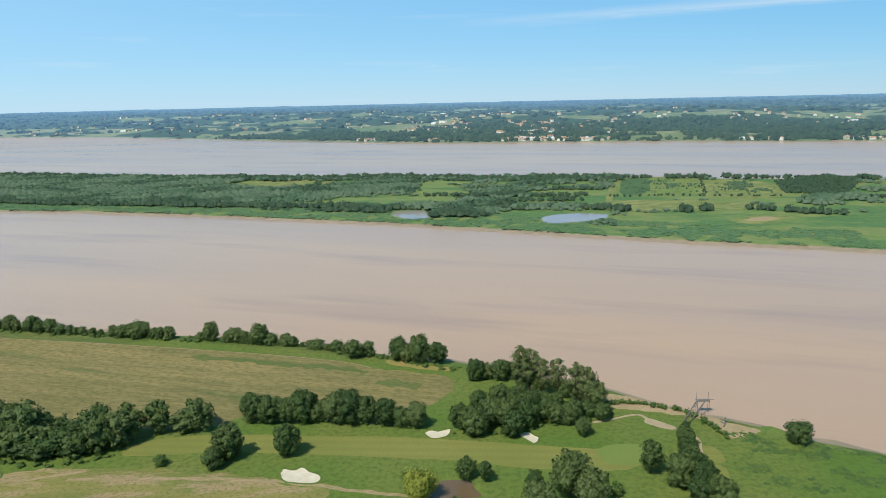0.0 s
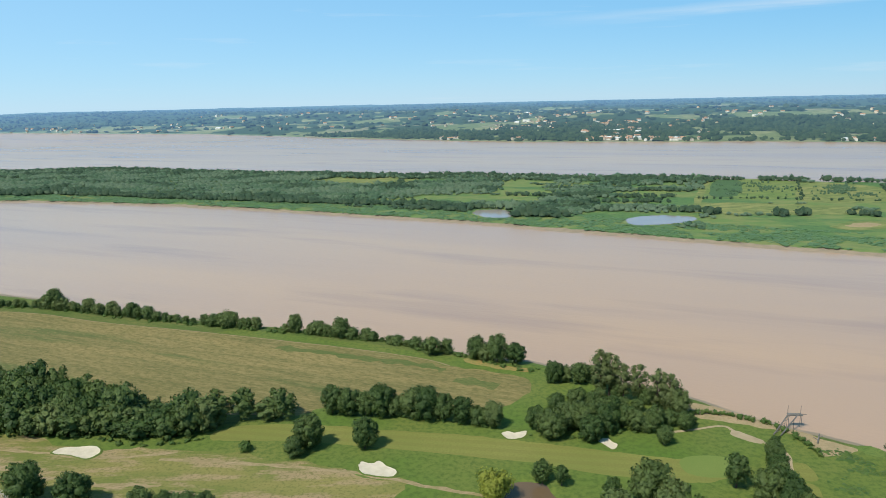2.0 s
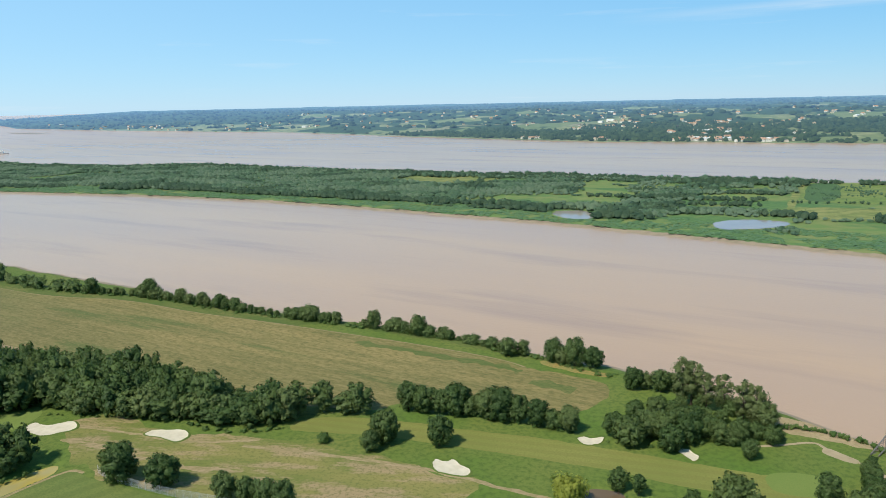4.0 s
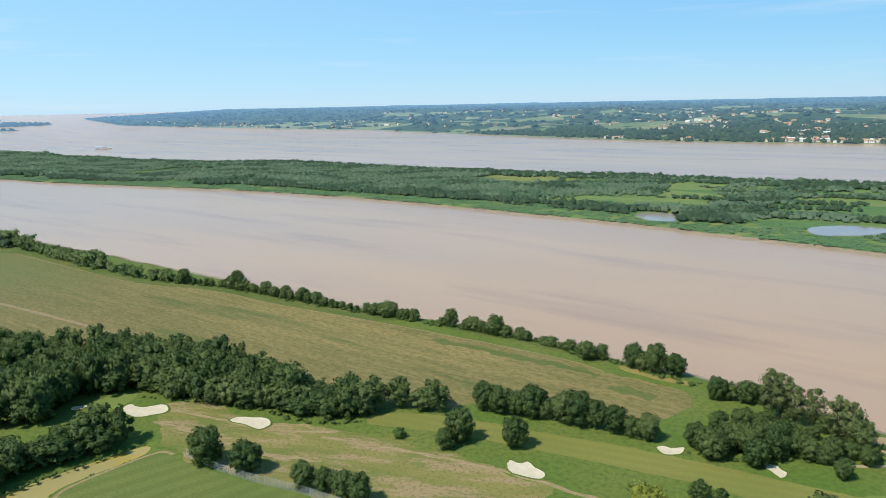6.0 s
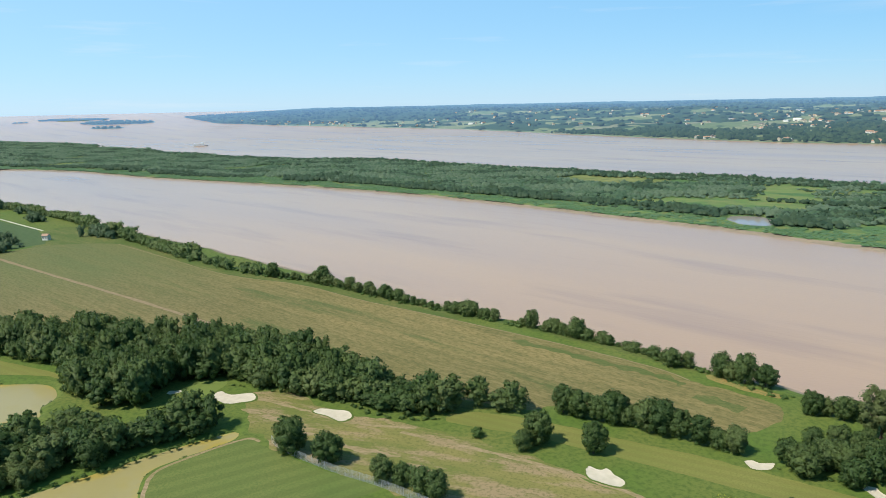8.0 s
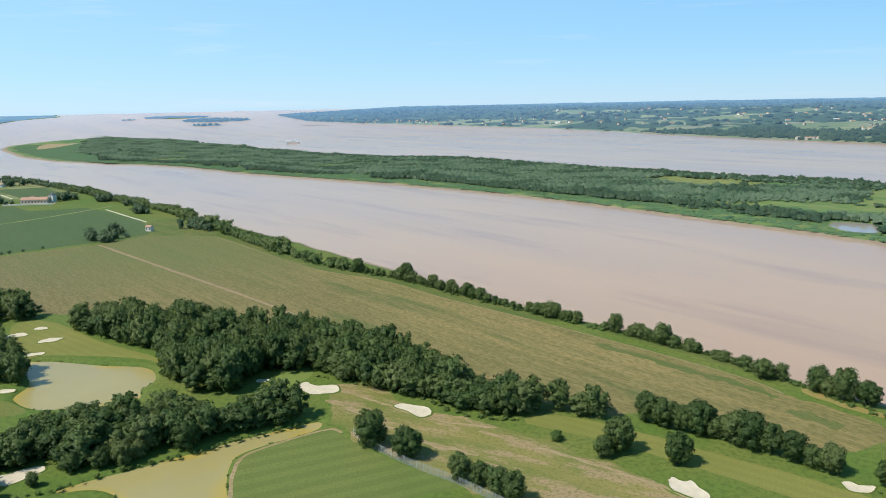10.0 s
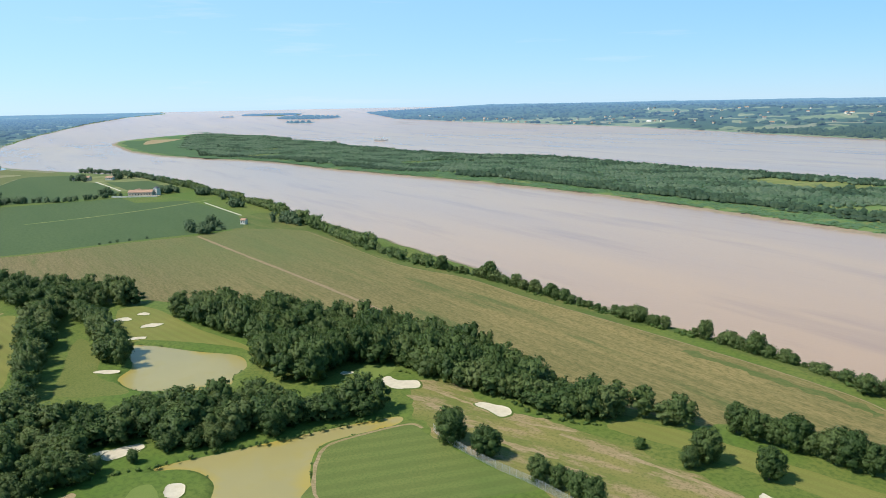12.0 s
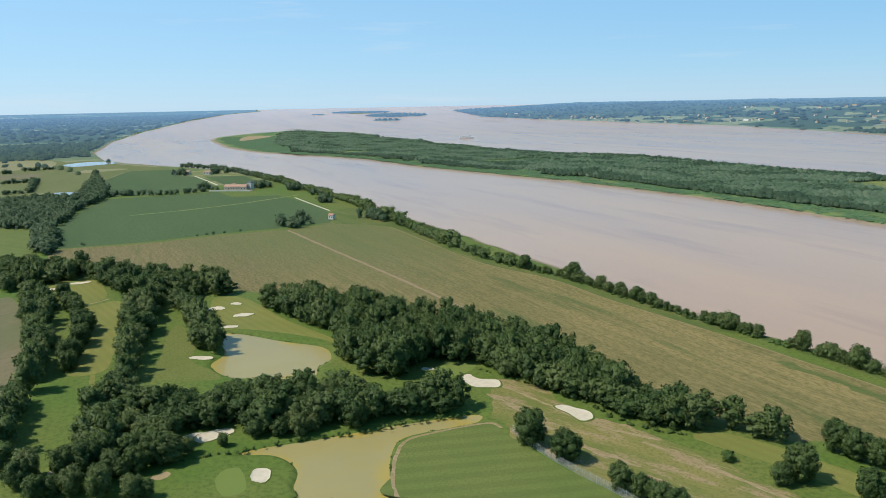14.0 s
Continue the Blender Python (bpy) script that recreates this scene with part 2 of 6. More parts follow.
lake_brown = muddy_water("brown_pond_water", (0.13, 0.085, 0.045), (0.15, 0.10, 0.055), (0.12, 0.085, 0.05), 0, 20, 1, 0.12, 1.2, 0.05)
marsh_water = muddy_water("marsh_water", (0.32, 0.27, 0.22), (0.28, 0.25, 0.22), (0.25, 0.22, 0.18), 0, 25, 1, 0.08, 1.2, 0.04)
track_earth = plain("track_earth", (0.32, 0.23, 0.14), (0.24, 0.18, 0.095), 3.0, 0.9, 0.1, 0.2)
bark = plain("bark", (0.14, 0.105, 0.075), (0.075, 0.06, 0.045), 0.8, 0.9, 0.1, 0.6)
leaf_oak = leaf("oak_leaves", (0.044, 0.083, 0.022), (0.108, 0.165, 0.042), (0.14, 0.182, 0.052))
leaf_ash = leaf("ash_leaves", (0.064, 0.108, 0.03), (0.148, 0.205, 0.058), (0.175, 0.21, 0.07))
leaf_poplar = leaf("poplar_leaves", (0.115, 0.145, 0.045), (0.19, 0.222, 0.078), (0.18, 0.212, 0.072))
leaf_willow = leaf("willow_leaves", (0.24, 0.26, 0.038), (0.36, 0.37, 0.058), (0.28, 0.3, 0.048))
leaf_scrub = leaf("scrub_leaves", (0.072, 0.126, 0.0288), (0.12, 0.186, 0.0408), (0.144, 0.192, 0.048))
sand_tan = turf("silty_sand", (0.40, 0.29, 0.165), (0.32, 0.24, 0.13), (0.27, 0.21, 0.105), 8, 1.5)
weed_rust = turf("rusty_weeds", (0.36, 0.21, 0.07), (0.25, 0.21, 0.07), (0.14, 0.17, 0.04), 6, 1.0)
reed_leaf = leaf("reed_leaves", (0.1063, 0.2, 0.0845), (0.15, 0.2562, 0.104), (0.15, 0.2375, 0.0845))
reed_green = turf("reed_bed", (0.07, 0.125, 0.05), (0.085, 0.145, 0.055), (0.055, 0.10, 0.042), 40, 3.0, 10, 3, bump=0.6)
meadow_far = turf("polder_meadow", (0.135, 0.155, 0.05), (0.165, 0.17, 0.065), (0.11, 0.13, 0.045), 50, 3.0, 20, 4)
meadow_lime = turf("lime_meadow", (0.15, 0.21, 0.055), (0.20, 0.225, 0.07), (0.085, 0.14, 0.042), 30, 9.0, -20, 3, lo=0.42, hi=0.58)
meadow_ochre = turf("ochre_meadow", (0.265, 0.25, 0.09), (0.18, 0.21, 0.065), (0.095, 0.14, 0.042), 30, 9.0, -20, 3, lo=0.42, hi=0.58)
leaf_island = leaf("alder_leaves", (0.072, 0.135, 0.075), (0.135, 0.21, 0.11), (0.125, 0.195, 0.1))
leaf_far = leaf("woodland_leaves", (0.056, 0.1, 0.046), (0.115, 0.17, 0.076), (0.115, 0.16, 0.07))
leaf_grey = leaf("willow_grove_leaves", (0.11, 0.17, 0.1), (0.18, 0.245, 0.145), (0.165, 0.23, 0.13))
leaf_alder = leaf("dark_alder_leaves", (0.038, 0.076, 0.042), (0.085, 0.135, 0.07), (0.082, 0.125, 0.062))
wall_white = plain("limewash", (0.78, 0.75, 0.68), (0.66, 0.62, 0.54), 3.0, 0.85, 0.2, 0.05)
wall_cream = plain("cream_render", (0.66, 0.58, 0.46), (0.55, 0.48, 0.38), 3.0, 0.85, 0.2, 0.05)
tile_red = plain("terracotta_tiles", (0.48, 0.30, 0.21), (0.40, 0.24, 0.16), 2.0, 0.8, 0.2, 0.3)
slate = plain("slate_tiles", (0.12, 0.13, 0.15), (0.09, 0.095, 0.11), 2.0, 0.6, 0.3, 0.3)
pane_dark = plain("window_pane", (0.03, 0.035, 0.04), (0.02, 0.025, 0.03), 1.0, 0.1, 0.6, 0.0)
timber = plain("weathered_timber", (0.20, 0.18, 0.155), (0.12, 0.105, 0.09), 1.0, 0.85, 0.2, 0.3)
steel = plain("galvanised_steel", (0.55, 0.56, 0.56), (0.45, 0.46, 0.47), 0.6, 0.5, 0.4, 0.05, 0.3)
white_paint = plain("white_paint", (0.8, 0.8, 0.78), (0.74, 0.74, 0.72), 2.0, 0.4, 0.4, 0.02)


# ---- plan of the place: metres, x right and y ahead of the first view, land at z = 0 ----
NEAR_BANK = [(151, 224), (135, 236), (115, 248), (109, 253), (93, 264), (77, 277), (65, 288), (29, 308), (0, 323), (-48, 338), (-103, 355), (-140, 365), (-209, 387),
    (-265, 402), (-352, 430), (-460, 463), (-725, 537), (-954, 589), (-1116, 622), (-1311, 645), (-1444, 624), (-1662, 588), (-1809, 581), (-2130, 661), (-2768, 927),
    (-3668, 1370), (-5989, 2628), (-10361, 5185), (-14996, 8348)]
ISLAND_NEAR = [(340, 530), (291, 550), (256, 563), (199, 585), (152, 608), (61, 649), (-47, 702), (-171, 749), (-311, 799), (-437, 837), (-550, 859), (-663, 879), (-788,
    889), (-1039, 910), (-1294, 964), (-1516, 958), (-1751, 948), (-2021, 1002), (-2471, 1166), (-2717, 1302), (-2902, 1524), (-3030, 1768)]
ISLAND_FAR = [(-2992, 1854), (-2430, 1761), (-1964, 1618), (-1473, 1422), (-1196, 1352), (-980, 1298), (-837, 1348), (-470, 1226), (-169, 1170), (-75, 1168), (104, 1112),
    (265, 1085), (345, 1060), (490, 1027), (606, 997)]
FAR_SHORE = [(1118, 1790), (781, 1897), (354, 2035), (7, 2111), (-327, 2299), (-676, 2527), (-1384, 3024), (-2161, 3362), (-3047, 3729), (-4146, 4337), (-4751, 4879),
    (-7708, 7460)]
DRY_FIELD = [(3, 291), (-4, 298), (-34, 308), (-52, 318), (-99, 332), (-174, 350), (-240, 364), (-297, 380), (-371, 385), (-459, 412), (-549, 440), (-608, 411), (-618, 359),
    (-632, 323), (-644, 282), (-655, 229), (-682, 168), (-617, 150)]
FIELD_NEAR = [(-592, 150), (-492, 192), (-430, 217), (-375, 239), (-314, 253), (-270, 257), (-223, 251), (-185, 245), (-154, 244), (-120, 250), (-89, 252)]
FIELD_NEAR2 = [(-90, 261), (-78, 260), (-51, 261), (-20, 256), (0, 275)]
FIELD_TRACK = [(-612, 361), (-536, 344), (-440, 323), (-367, 307), (-288, 288), (-249, 280)]
FIELD_TRACK_B = [(-839, 290), (-830, 353), (-830, 428), (-846, 521)]
HEDGE_A = [(-701, 175), (-671, 229), (-651, 291), (-640, 345), (-619, 416)]
ROAD_A = [(-825, 501), (-757, 482), (-690, 464)]
ROAD_B = [(-1228, 544), (-1136, 523), (-1055, 503)]
FAIRWAY_A = [(-113, 229), (-112, 239), (-86, 244), (-48, 241), (-19, 239), (12, 234), (33, 230), (53, 227), (67, 228), (67, 218), (57, 212), (39, 213), (20, 216), (1,
    221), (-46, 227), (-82, 230)]
GREEN_A = [(53, 227), (61, 230), (71, 228), (72, 222), (66, 216), (56, 216), (52, 220)]
BUNKER_A = [(-55, 213), (-55, 217), (-51, 216), (-49, 218), (-46, 215), (-42, 212), (-43, 208), (-52, 209)]
BUNKER_B = [(-8, 241), (-6, 243), (-3, 242), (1, 244), (0, 239), (-5, 237)]
BUNKER_C = [(26, 239), (30, 240), (31, 238), (33, 235), (31, 232), (29, 234)]
BUNKER_D = [(-167, 215), (-166, 219), (-161, 220), (-154, 221), (-150, 217), (-152, 212), (-159, 214)]
BUNKER_E = [(-216, 210), (-217, 216), (-210, 215), (-203, 220), (-197, 215), (-201, 210), (-206, 207)]
GREEN_E = [(-233, 213), (-235, 223), (-228, 227), (-222, 222), (-222, 212), (-227, 209)]
LAKE_A = [(-361, 163), (-348, 173), (-322, 182), (-298, 192), (-281, 185), (-276, 174), (-268, 167), (-275, 154), (-285, 145), (-297, 137), (-316, 138), (-326, 150),
    (-346, 158)]
LAKE_B = [(-190, 98), (-206, 100), (-222, 103), (-224, 111), (-214, 132), (-202, 160), (-188, 187), (-183, 190), (-181, 183), (-188, 166), (-191, 155), (-186, 146),
    (-174, 135), (-162, 127)]
TEE_ISLAND = [(-214, 73), (-227, 81), (-225, 95), (-222, 106), (-213, 114), (-200, 114), (-191, 107), (-186, 102)]
GREEN_G = [(-211, 90), (-216, 95), (-214, 100), (-205, 98), (-199, 94), (-201, 88)]
BUNKER_G = [(-207, 101), (-209, 104), (-205, 107), (-200, 104), (-199, 101), (-203, 99)]
RANGE = [(-161, 127), (-173, 135), (-187, 151), (-186, 164), (-177, 185), (-163, 183), (-134, 178), (-112, 175)]
POND_C = [(-6, 199), (-5, 207), (-1, 210), (7, 209), (9, 204), (10, 199)]
BUNKERS_LAKE = [(-327, 139), (-379, 189), (-405, 198), (-404, 184), (-363, 173), (-244, 105), (-533, 126), (-538, 145), (-285, 237), (-235, 207)]
FAIRWAY_LEFT = [(-473, 123), (-469, 133), (-470, 146), (-456, 147), (-412, 132), (-380, 119), (-365, 110), (-347, 101), (-344, 92), (-352, 84), (-370, 92), (-403, 107), (-438, 116)]
FAIRWAY_UP = [(-538, 126), (-551, 133), (-555, 147), (-538, 156), (-514, 154), (-484, 146), (-475, 133), (-478, 125), (-511, 129)]
FAIRWAY_LAKE = [(-424, 191), (-415, 208), (-350, 202), (-302, 201), (-282, 189), (-301, 198), (-332, 188), (-358, 174), (-363, 165)]
FAIRWAY_C = [(-317, 112), (-345, 126), (-378, 144), (-387, 154), (-354, 148), (-326, 134), (-309, 135), (-295, 132)]
DIRT = [(-147, 212), (-126, 214), (-92, 213), (-57, 210), (-25, 202), (-6, 198)]
DIRT2 = [(-199, 217), (-169, 215), (-148, 213), (-122, 219), (-94, 214), (-75, 211), (-56, 208)]
DIRT_PATCHES = [(-189, 206), (-180, 204), (-160, 199), (-133, 196), (-124, 197), (-143, 196), (-108, 193)]
PATH_G = [(51, 246), (61, 249), (73, 253), (77, 248), (84, 241), (89, 233), (87, 223), (84, 212)]
LONE = [(-76, 226), (-79, 219), (-56, 227), (-98, 222), (6, 209), (12, 207), (38, 198), (66, 210), (49, 237), (123, 228), (87, 238), (82, 223), (79, 210), (73, 202), (27,
    200), (-9, 199), (52, 198), (-154, 184), (-138, 184), (-114, 180), (-107, 181)]
ROW_R1 = [(-76, 254), (-63, 254), (-50, 254), (-37, 252), (-19, 249), (-10, 246)]
WOOD_R2 = [(2, 242), (18, 241), (36, 246), (55, 250), (60, 261), (58, 272), (45, 279), (26, 281), (10, 281), (2, 264)]
WOOD_W3 = [(-217, 225), (-187, 228), (-161, 229), (-144, 224), (-127, 226), (-115, 231), (-112, 249), (-85, 253), (-86, 249), (-108, 246), (-130, 243), (-159, 251),
    (-182, 255), (-211, 252), (-239, 252)]
WOOD_W3b = [(-221, 230), (-182, 224), (-166, 226), (-140, 230), (-146, 239), (-169, 243), (-197, 252), (-246, 257), (-269, 251), (-301, 252)]
WOOD_W4 = [(-237, 51), (-225, 62), (-237, 85), (-225, 105), (-218, 125), (-206, 146), (-197, 168), (-187, 186), (-195, 196), (-210, 186), (-217, 173), (-238, 160), (-247,
    138), (-262, 120), (-272, 94)]
WOOD_W5 = [(-260, 177), (-287, 194), (-298, 201), (-345, 203), (-409, 209), (-424, 213), (-410, 209), (-361, 226), (-300, 242), (-258, 245), (-219, 230), (-237, 217),
    (-239, 201), (-234, 186)]
STRIP_A = [(-531, 114), (-506, 118), (-461, 109), (-415, 96), (-374, 83), (-345, 71), (-320, 62), (-299, 54), (-280, 48), (-259, 39), (-255, 33), (-304, 43),
    (-315, 49), (-343, 61), (-378, 73), (-425, 86), (-477, 94), (-519, 107)]
STRIP_B = [(-477, 164), (-461, 179), (-418, 157), (-403, 148), (-371, 131), (-337, 113), (-311, 100), (-283, 95), (-256, 81), (-256, 57), (-258, 55), (-272, 62),
    (-295, 76), (-320, 91), (-362, 111), (-407, 130), (-447, 147)]
BACK_BELT = [(-548, 98), (-548, 130), (-553, 154), (-490, 152), (-457, 173), (-439, 181), (-427, 210), (-443, 215), (-492, 193), (-543, 171), (-598, 148), (-633, 117)]
ROW_C = [(-512, 128), (-482, 123), (-441, 116), (-413, 111), (-397, 105), (-379, 97), (-370, 92), (-351, 85)]
POLDER_WOOD = [(-1318, 407), (-1147, 367), (-1014, 320), (-959, 277), (-826, 211), (-659, 163), (-674, 150), (-819, 186), (-848, 161),
    (-1094, 212), (-1082, 250), (-1057, 300), (-1171, 349)]
POLDER = [(-689, 128), (-836, 158), (-828, 188), (-866, 225), (-708, 158)]
RAPE = [(-535, 95), (-528, 101), (-468, 95), (-420, 85), (-380, 72), (-344, 59), (-332, 53), (-328, 44), (-552, 79)]
ISL_POND1 = [(-54, 756), (-51, 780), (-23, 782), (-11, 753), (-18, 731), (-39, 732)]
ISL_POND2 = [(100, 705), (110, 728), (138, 741), (166, 735), (171, 720), (158, 700), (128, 686), (106, 684)]
ISL_MEADOW1 = [(-326, 1084), (-309, 1138), (-235, 1145), (-173, 1136), (-164, 1041), (-245, 1023)]
ISL_MEADOW2 = [(226, 889), (270, 1056), (376, 1036), (328, 873)]
ISL_MEADOW3 = [(319, 844), (379, 1012), (427, 1005), (450, 949), (407, 835)]
ISL_BRIGHT = [(156, 605), (187, 708), (443, 697), (338, 527), (252, 556)]
ISL_DRY = [(283, 678), (305, 699), (329, 704), (343, 690), (327, 666), (292, 656)]
ISL_LIME = [(205, 830), (340, 800), (331, 747), (201, 752)]
ISL_STRIP = [(228, 895), (274, 1052), (306, 1046), (261, 896)]
ISL_DARK = [(420, 863), (462, 975), (505, 1006), (585, 985), (483, 836)]
ISL_ROW = [(-682, 958), (-621, 940), (-554, 922), (-491, 900), (-452, 891), (-377, 873), (-298, 856), (-230, 840), (-158, 824), (-102, 810), (-71, 798)]
ISL_ROW2 = [(-7, 789), (28, 781), (65, 774), (95, 772)]
ISL_ROW3 = [(325, 742), (354, 723), (368, 708), (400, 696)]
ISL_GAPS = [(-438, 835), (154, 619), (265, 580), (304, 559), (-1055, 924)]
DRY_ROUGH = [(-204, 217), (-200, 225), (-187, 227), (-160, 221), (-138, 220), (-116, 220), (-91, 217), (-69, 215), (-51, 210), (-35, 203), (-60, 178), (-101, 176), (-134, 181), (-156, 184), (-167, 188), (-183, 194)]
BEACH = [(63, 273), (74, 270), (87, 260), (97, 252), (107, 244), (113, 237), (100, 232), (99, 245), (89, 252), (73, 257), (66, 260)]
WEEDS = [(-26, 318), (-13, 311), (2, 306), (0, 302), (-15, 307), (-26, 312)]
SCRUB = [(100, 235), (114, 241), (131, 228), (147, 217), (160, 200), (140, 180), (92, 186), (95, 215)]
BANK_ROW = [(6, 303), (-28, 321), (-60, 335), (-99, 347), (-174, 362), (-237, 376), (-297, 391), (-371, 397), (-459, 424), (-549, 455), (-640, 490), (-725, 519), (-860, 550), (-955, 573), (-1117, 606)]
GREEN_FIELD_A = [(-690, 170), (-819, 208), (-942, 272), (-1018, 324), (-990, 399), (-971, 462), (-900, 448), (-887, 466), (-865, 499), (-803, 490), (-702, 466), (-636, 430), (-619, 416), (-627, 365), (-641, 328), (-652, 286), (-663, 232)]
GREEN_FIELD_B = [(-1154, 361), (-1303, 419), (-1440, 507), (-1377, 581), (-1249, 530), (-1219, 540), (-1033, 492), (-1009, 449), (-1017, 394), (-1034, 349), (-1057, 337)]
GREEN_FIELD_C = [(-1203, 551), (-1164, 604), (-1007, 560), (-1018, 504)]
HEDGE_C = [(-1044, 333), (-1030, 367), (-997, 402), (-991, 472)]
CLUMP_D = [(-443, 177), (-414, 177), (-373, 163), (-349, 158), (-328, 152), (-323, 146), (-337, 143), (-360, 148), (-393, 158), (-423, 165)]
WATER = -2.5
NEAR = [(900, -900), (420, 60), (270, 150)] + NEAR_BANK + [(-40000, 22000), (-60000, -60000), (60000, -60000), (3000, -2500)]
ISLAND = [(900, 380), (520, 470)] + ISLAND_NEAR + ISLAND_FAR + [(900, 900), (1300, 700)]
FAR = [(2400, 1450), (4200, 900), (60000, -5000), (60000, 60000), (-22000, 60000), (-20000, 25000)] + FAR_SHORE[::-1]
FAR_R, SQUEEZE, EYE, BACK_R = 2800.0, 2050.0, 121.0, 1700.0


def distance_in(poly, x, y):
    """Signed distance to an outline, positive inside it."""
    p = np.array(poly, float)
    q = np.roll(p, -1, 0)
    best, inside = np.full(x.shape, 1e18), np.zeros(x.shape, bool)
    for (ax, ay), (bx, by) in zip(p, q):
        ex, ey = bx - ax, by - ay
        k = np.clip(((x - ax) * ex + (y - ay) * ey) / (ex * ex + ey * ey + 1e-9), 0, 1)
        best = np.minimum(best, (x - ax - k * ex) ** 2 + (y - ay - k * ey) ** 2)
        if ay != by:
            inside ^= ((ay > y) != (by > y)) & (x < ex * (y - ay) / (by - ay) + ax)
    return np.where(inside, 1, -1) * np.sqrt(best)


def ripple(x, y, size, seed, octaves=4):
    """Smooth noise about -1 to 1 out of turned sine waves."""
    r = np.random.RandomState(seed)
    total, amp, k = np.zeros(np.shape(x)), 0.5, 2 * math.pi / size
    for _ in range(octaves):
        for _ in range(3):
            a, f = r.uniform(0, 6.28), r.uniform(0, 6.28)
            total = total + amp * 0.6 * np.sin(k * r.uniform(0.7, 1.4) * (x * math.cos(a) + y * math.sin(a)) + f + 1.3 * np.sin(k * 0.6 * (x * math.sin(a) - y * math.cos(a)) + f * 2))
        amp, k = amp * 0.55, k * 2.1
    return total


def step(v, lo, hi):
    k = np.clip((v - lo) / (hi - lo), 0, 1)
    return k * k * (3 - 2 * k)


def spline(points, closed=True, per=6):
    """A smooth line through a few points."""
    p = np.array(points, float)
    n = len(p)
    out = []
    for i in range(n if closed else n - 1):
        if closed:
            a, b, c, d = p[i - 1], p[i], p[(i + 1) % n], p[(i + 2) % n]
        else:
            a, b, c, d = p[max(i - 1, 0)], p[i], p[i + 1], p[min(i + 2, n - 1)]
        for k in range(per):
            t = k / per
            out.append(0.5 * (2 * b + (c - a) * t + (2 * a - 5 * b + 4 * c - d) * t * t + (3 * b - a - 3 * c + d) * t ** 3))
    if not closed:
        out.append(p[-1])
    return np.array(out)


def lake_depth(x, y):
    d = distance_in(spline(LAKE_A, True, 4), x, y)
    b = distance_in(spline(LAKE_B, True, 4), x, y)
    tee = distance_in(spline(TEE_ISLAND, True, 4), x, y)
    d = np.maximum(d, np.minimum(b, -tee))
    return np.maximum(d, distance_in(spline(POND_C, True, 4), x, y))


LEFT_WOODS = [(-1950, 590), (-2200, 760), (-5900, 2640), (-15000, 8300), (-39000, 21500), (-39000, -4000), (-3500, -500), (-1950, 300)]


def wooded(x, y):
    """How wooded the far country is, 0 to 1."""
    return step(ripple(x, y, 900, 5, 4) + 0.5 * ripple(x, y, 210, 9, 2), -0.34, -0.08)


ISLET = [(50.3, 7600, 330, 1100), (53.2, 10800, 430, 1200), (51.1, 5330, 120, 240), (56.5, 9000, 75, 300)]


def islet_in(x, y):
    """Inward distance of the small wooded islets in the mouth."""
    best = np.full(np.shape(x), -1e9)
    for deg, r, a, b in ISLET:
        s, c = math.sin(radians(deg)), math.cos(radians(deg))
        u, v = x * c + y * s, -x * s + y * c - r
        best = np.maximum(best, (1 - np.sqrt((u / a) ** 2 + (v / b) ** 2)) * min(a, b))
    return best


def lie(x, y):
    """Height of the ground, and the inward distances of the three lands."""
    n = distance_in(NEAR, x, y) + 2.0 * ripple(x, y, 60, 3, 3)
    i = distance_in(ISLAND, x, y) + 4.0 * ripple(x, y, 70, 4, 3)
    f = distance_in(FAR, x, y)
    zn = WATER + np.clip(n, -12, 11) * 0.23
    zi = WATER + np.where(i < 7, np.clip(i, -30, 7) * 0.14, 0.98) + step(i, 5, 12) * 1.3
    hills = step(f, 20, 1700) * (44 + 16 * ripple(x, y, 2600, 21, 4)) + step(f, 0, 260) * 9 * (1 + ripple(x, y, 700, 31, 3)) + step(f, 3000, 12000) * 10
    zf = WATER + np.clip(f, -20, 16) * 0.15 + hills
    z = np.maximum(np.maximum(zn, zi), np.maximum(zf, WATER + np.clip(islet_in(x, y), -20, 30) * 0.15))
    near = (np.hypot(x, y) < 500) & (n > 10)
    if near.any():
        d = lake_depth(x[near], y[near])
        z[near] -= step(d, -2.0, 3.0) * 1.7
    return z, n, i, f


def far_out(x, y, z):
    """Beyond FAR_R the country is drawn together along the line of sight, and falls with the earth's curve."""
    r = np.hypot(x, y)
    z = z - r * r / 1.5e7
    u = np.maximum(r - FAR_R, 0) / SQUEEZE
    k = np.where(r > FAR_R, (FAR_R + SQUEEZE * u / (1 + u)) / np.maximum(r, 1), 1.0)
    return x * k, y * k, EYE + (z - EYE) * k


def link_mesh(name, verts, faces, mats, smooth=False, slots=None):
    me = bpy.data.meshes.new(name)
    me.from_pydata(np.asarray(verts, float).tolist(), [], faces.tolist() if isinstance(faces, np.ndarray) else faces)
    for m in mats:
        me.materials.append(m)
    if slots is not None:
        me.polygons.foreach_set("material_index", np.asarray(slots, np.int32))
    me.polygons.foreach_set("use_smooth", np.full(len(me.polygons), smooth))
    me.update()
    return me


def part(name, mesh, parent, label="", m=None):
    ob = new(name, mesh)
    ob.parent = parent
    if m is not None:
        ob.matrix_local = m
    if label:
        ob["label"] = label
    return ob


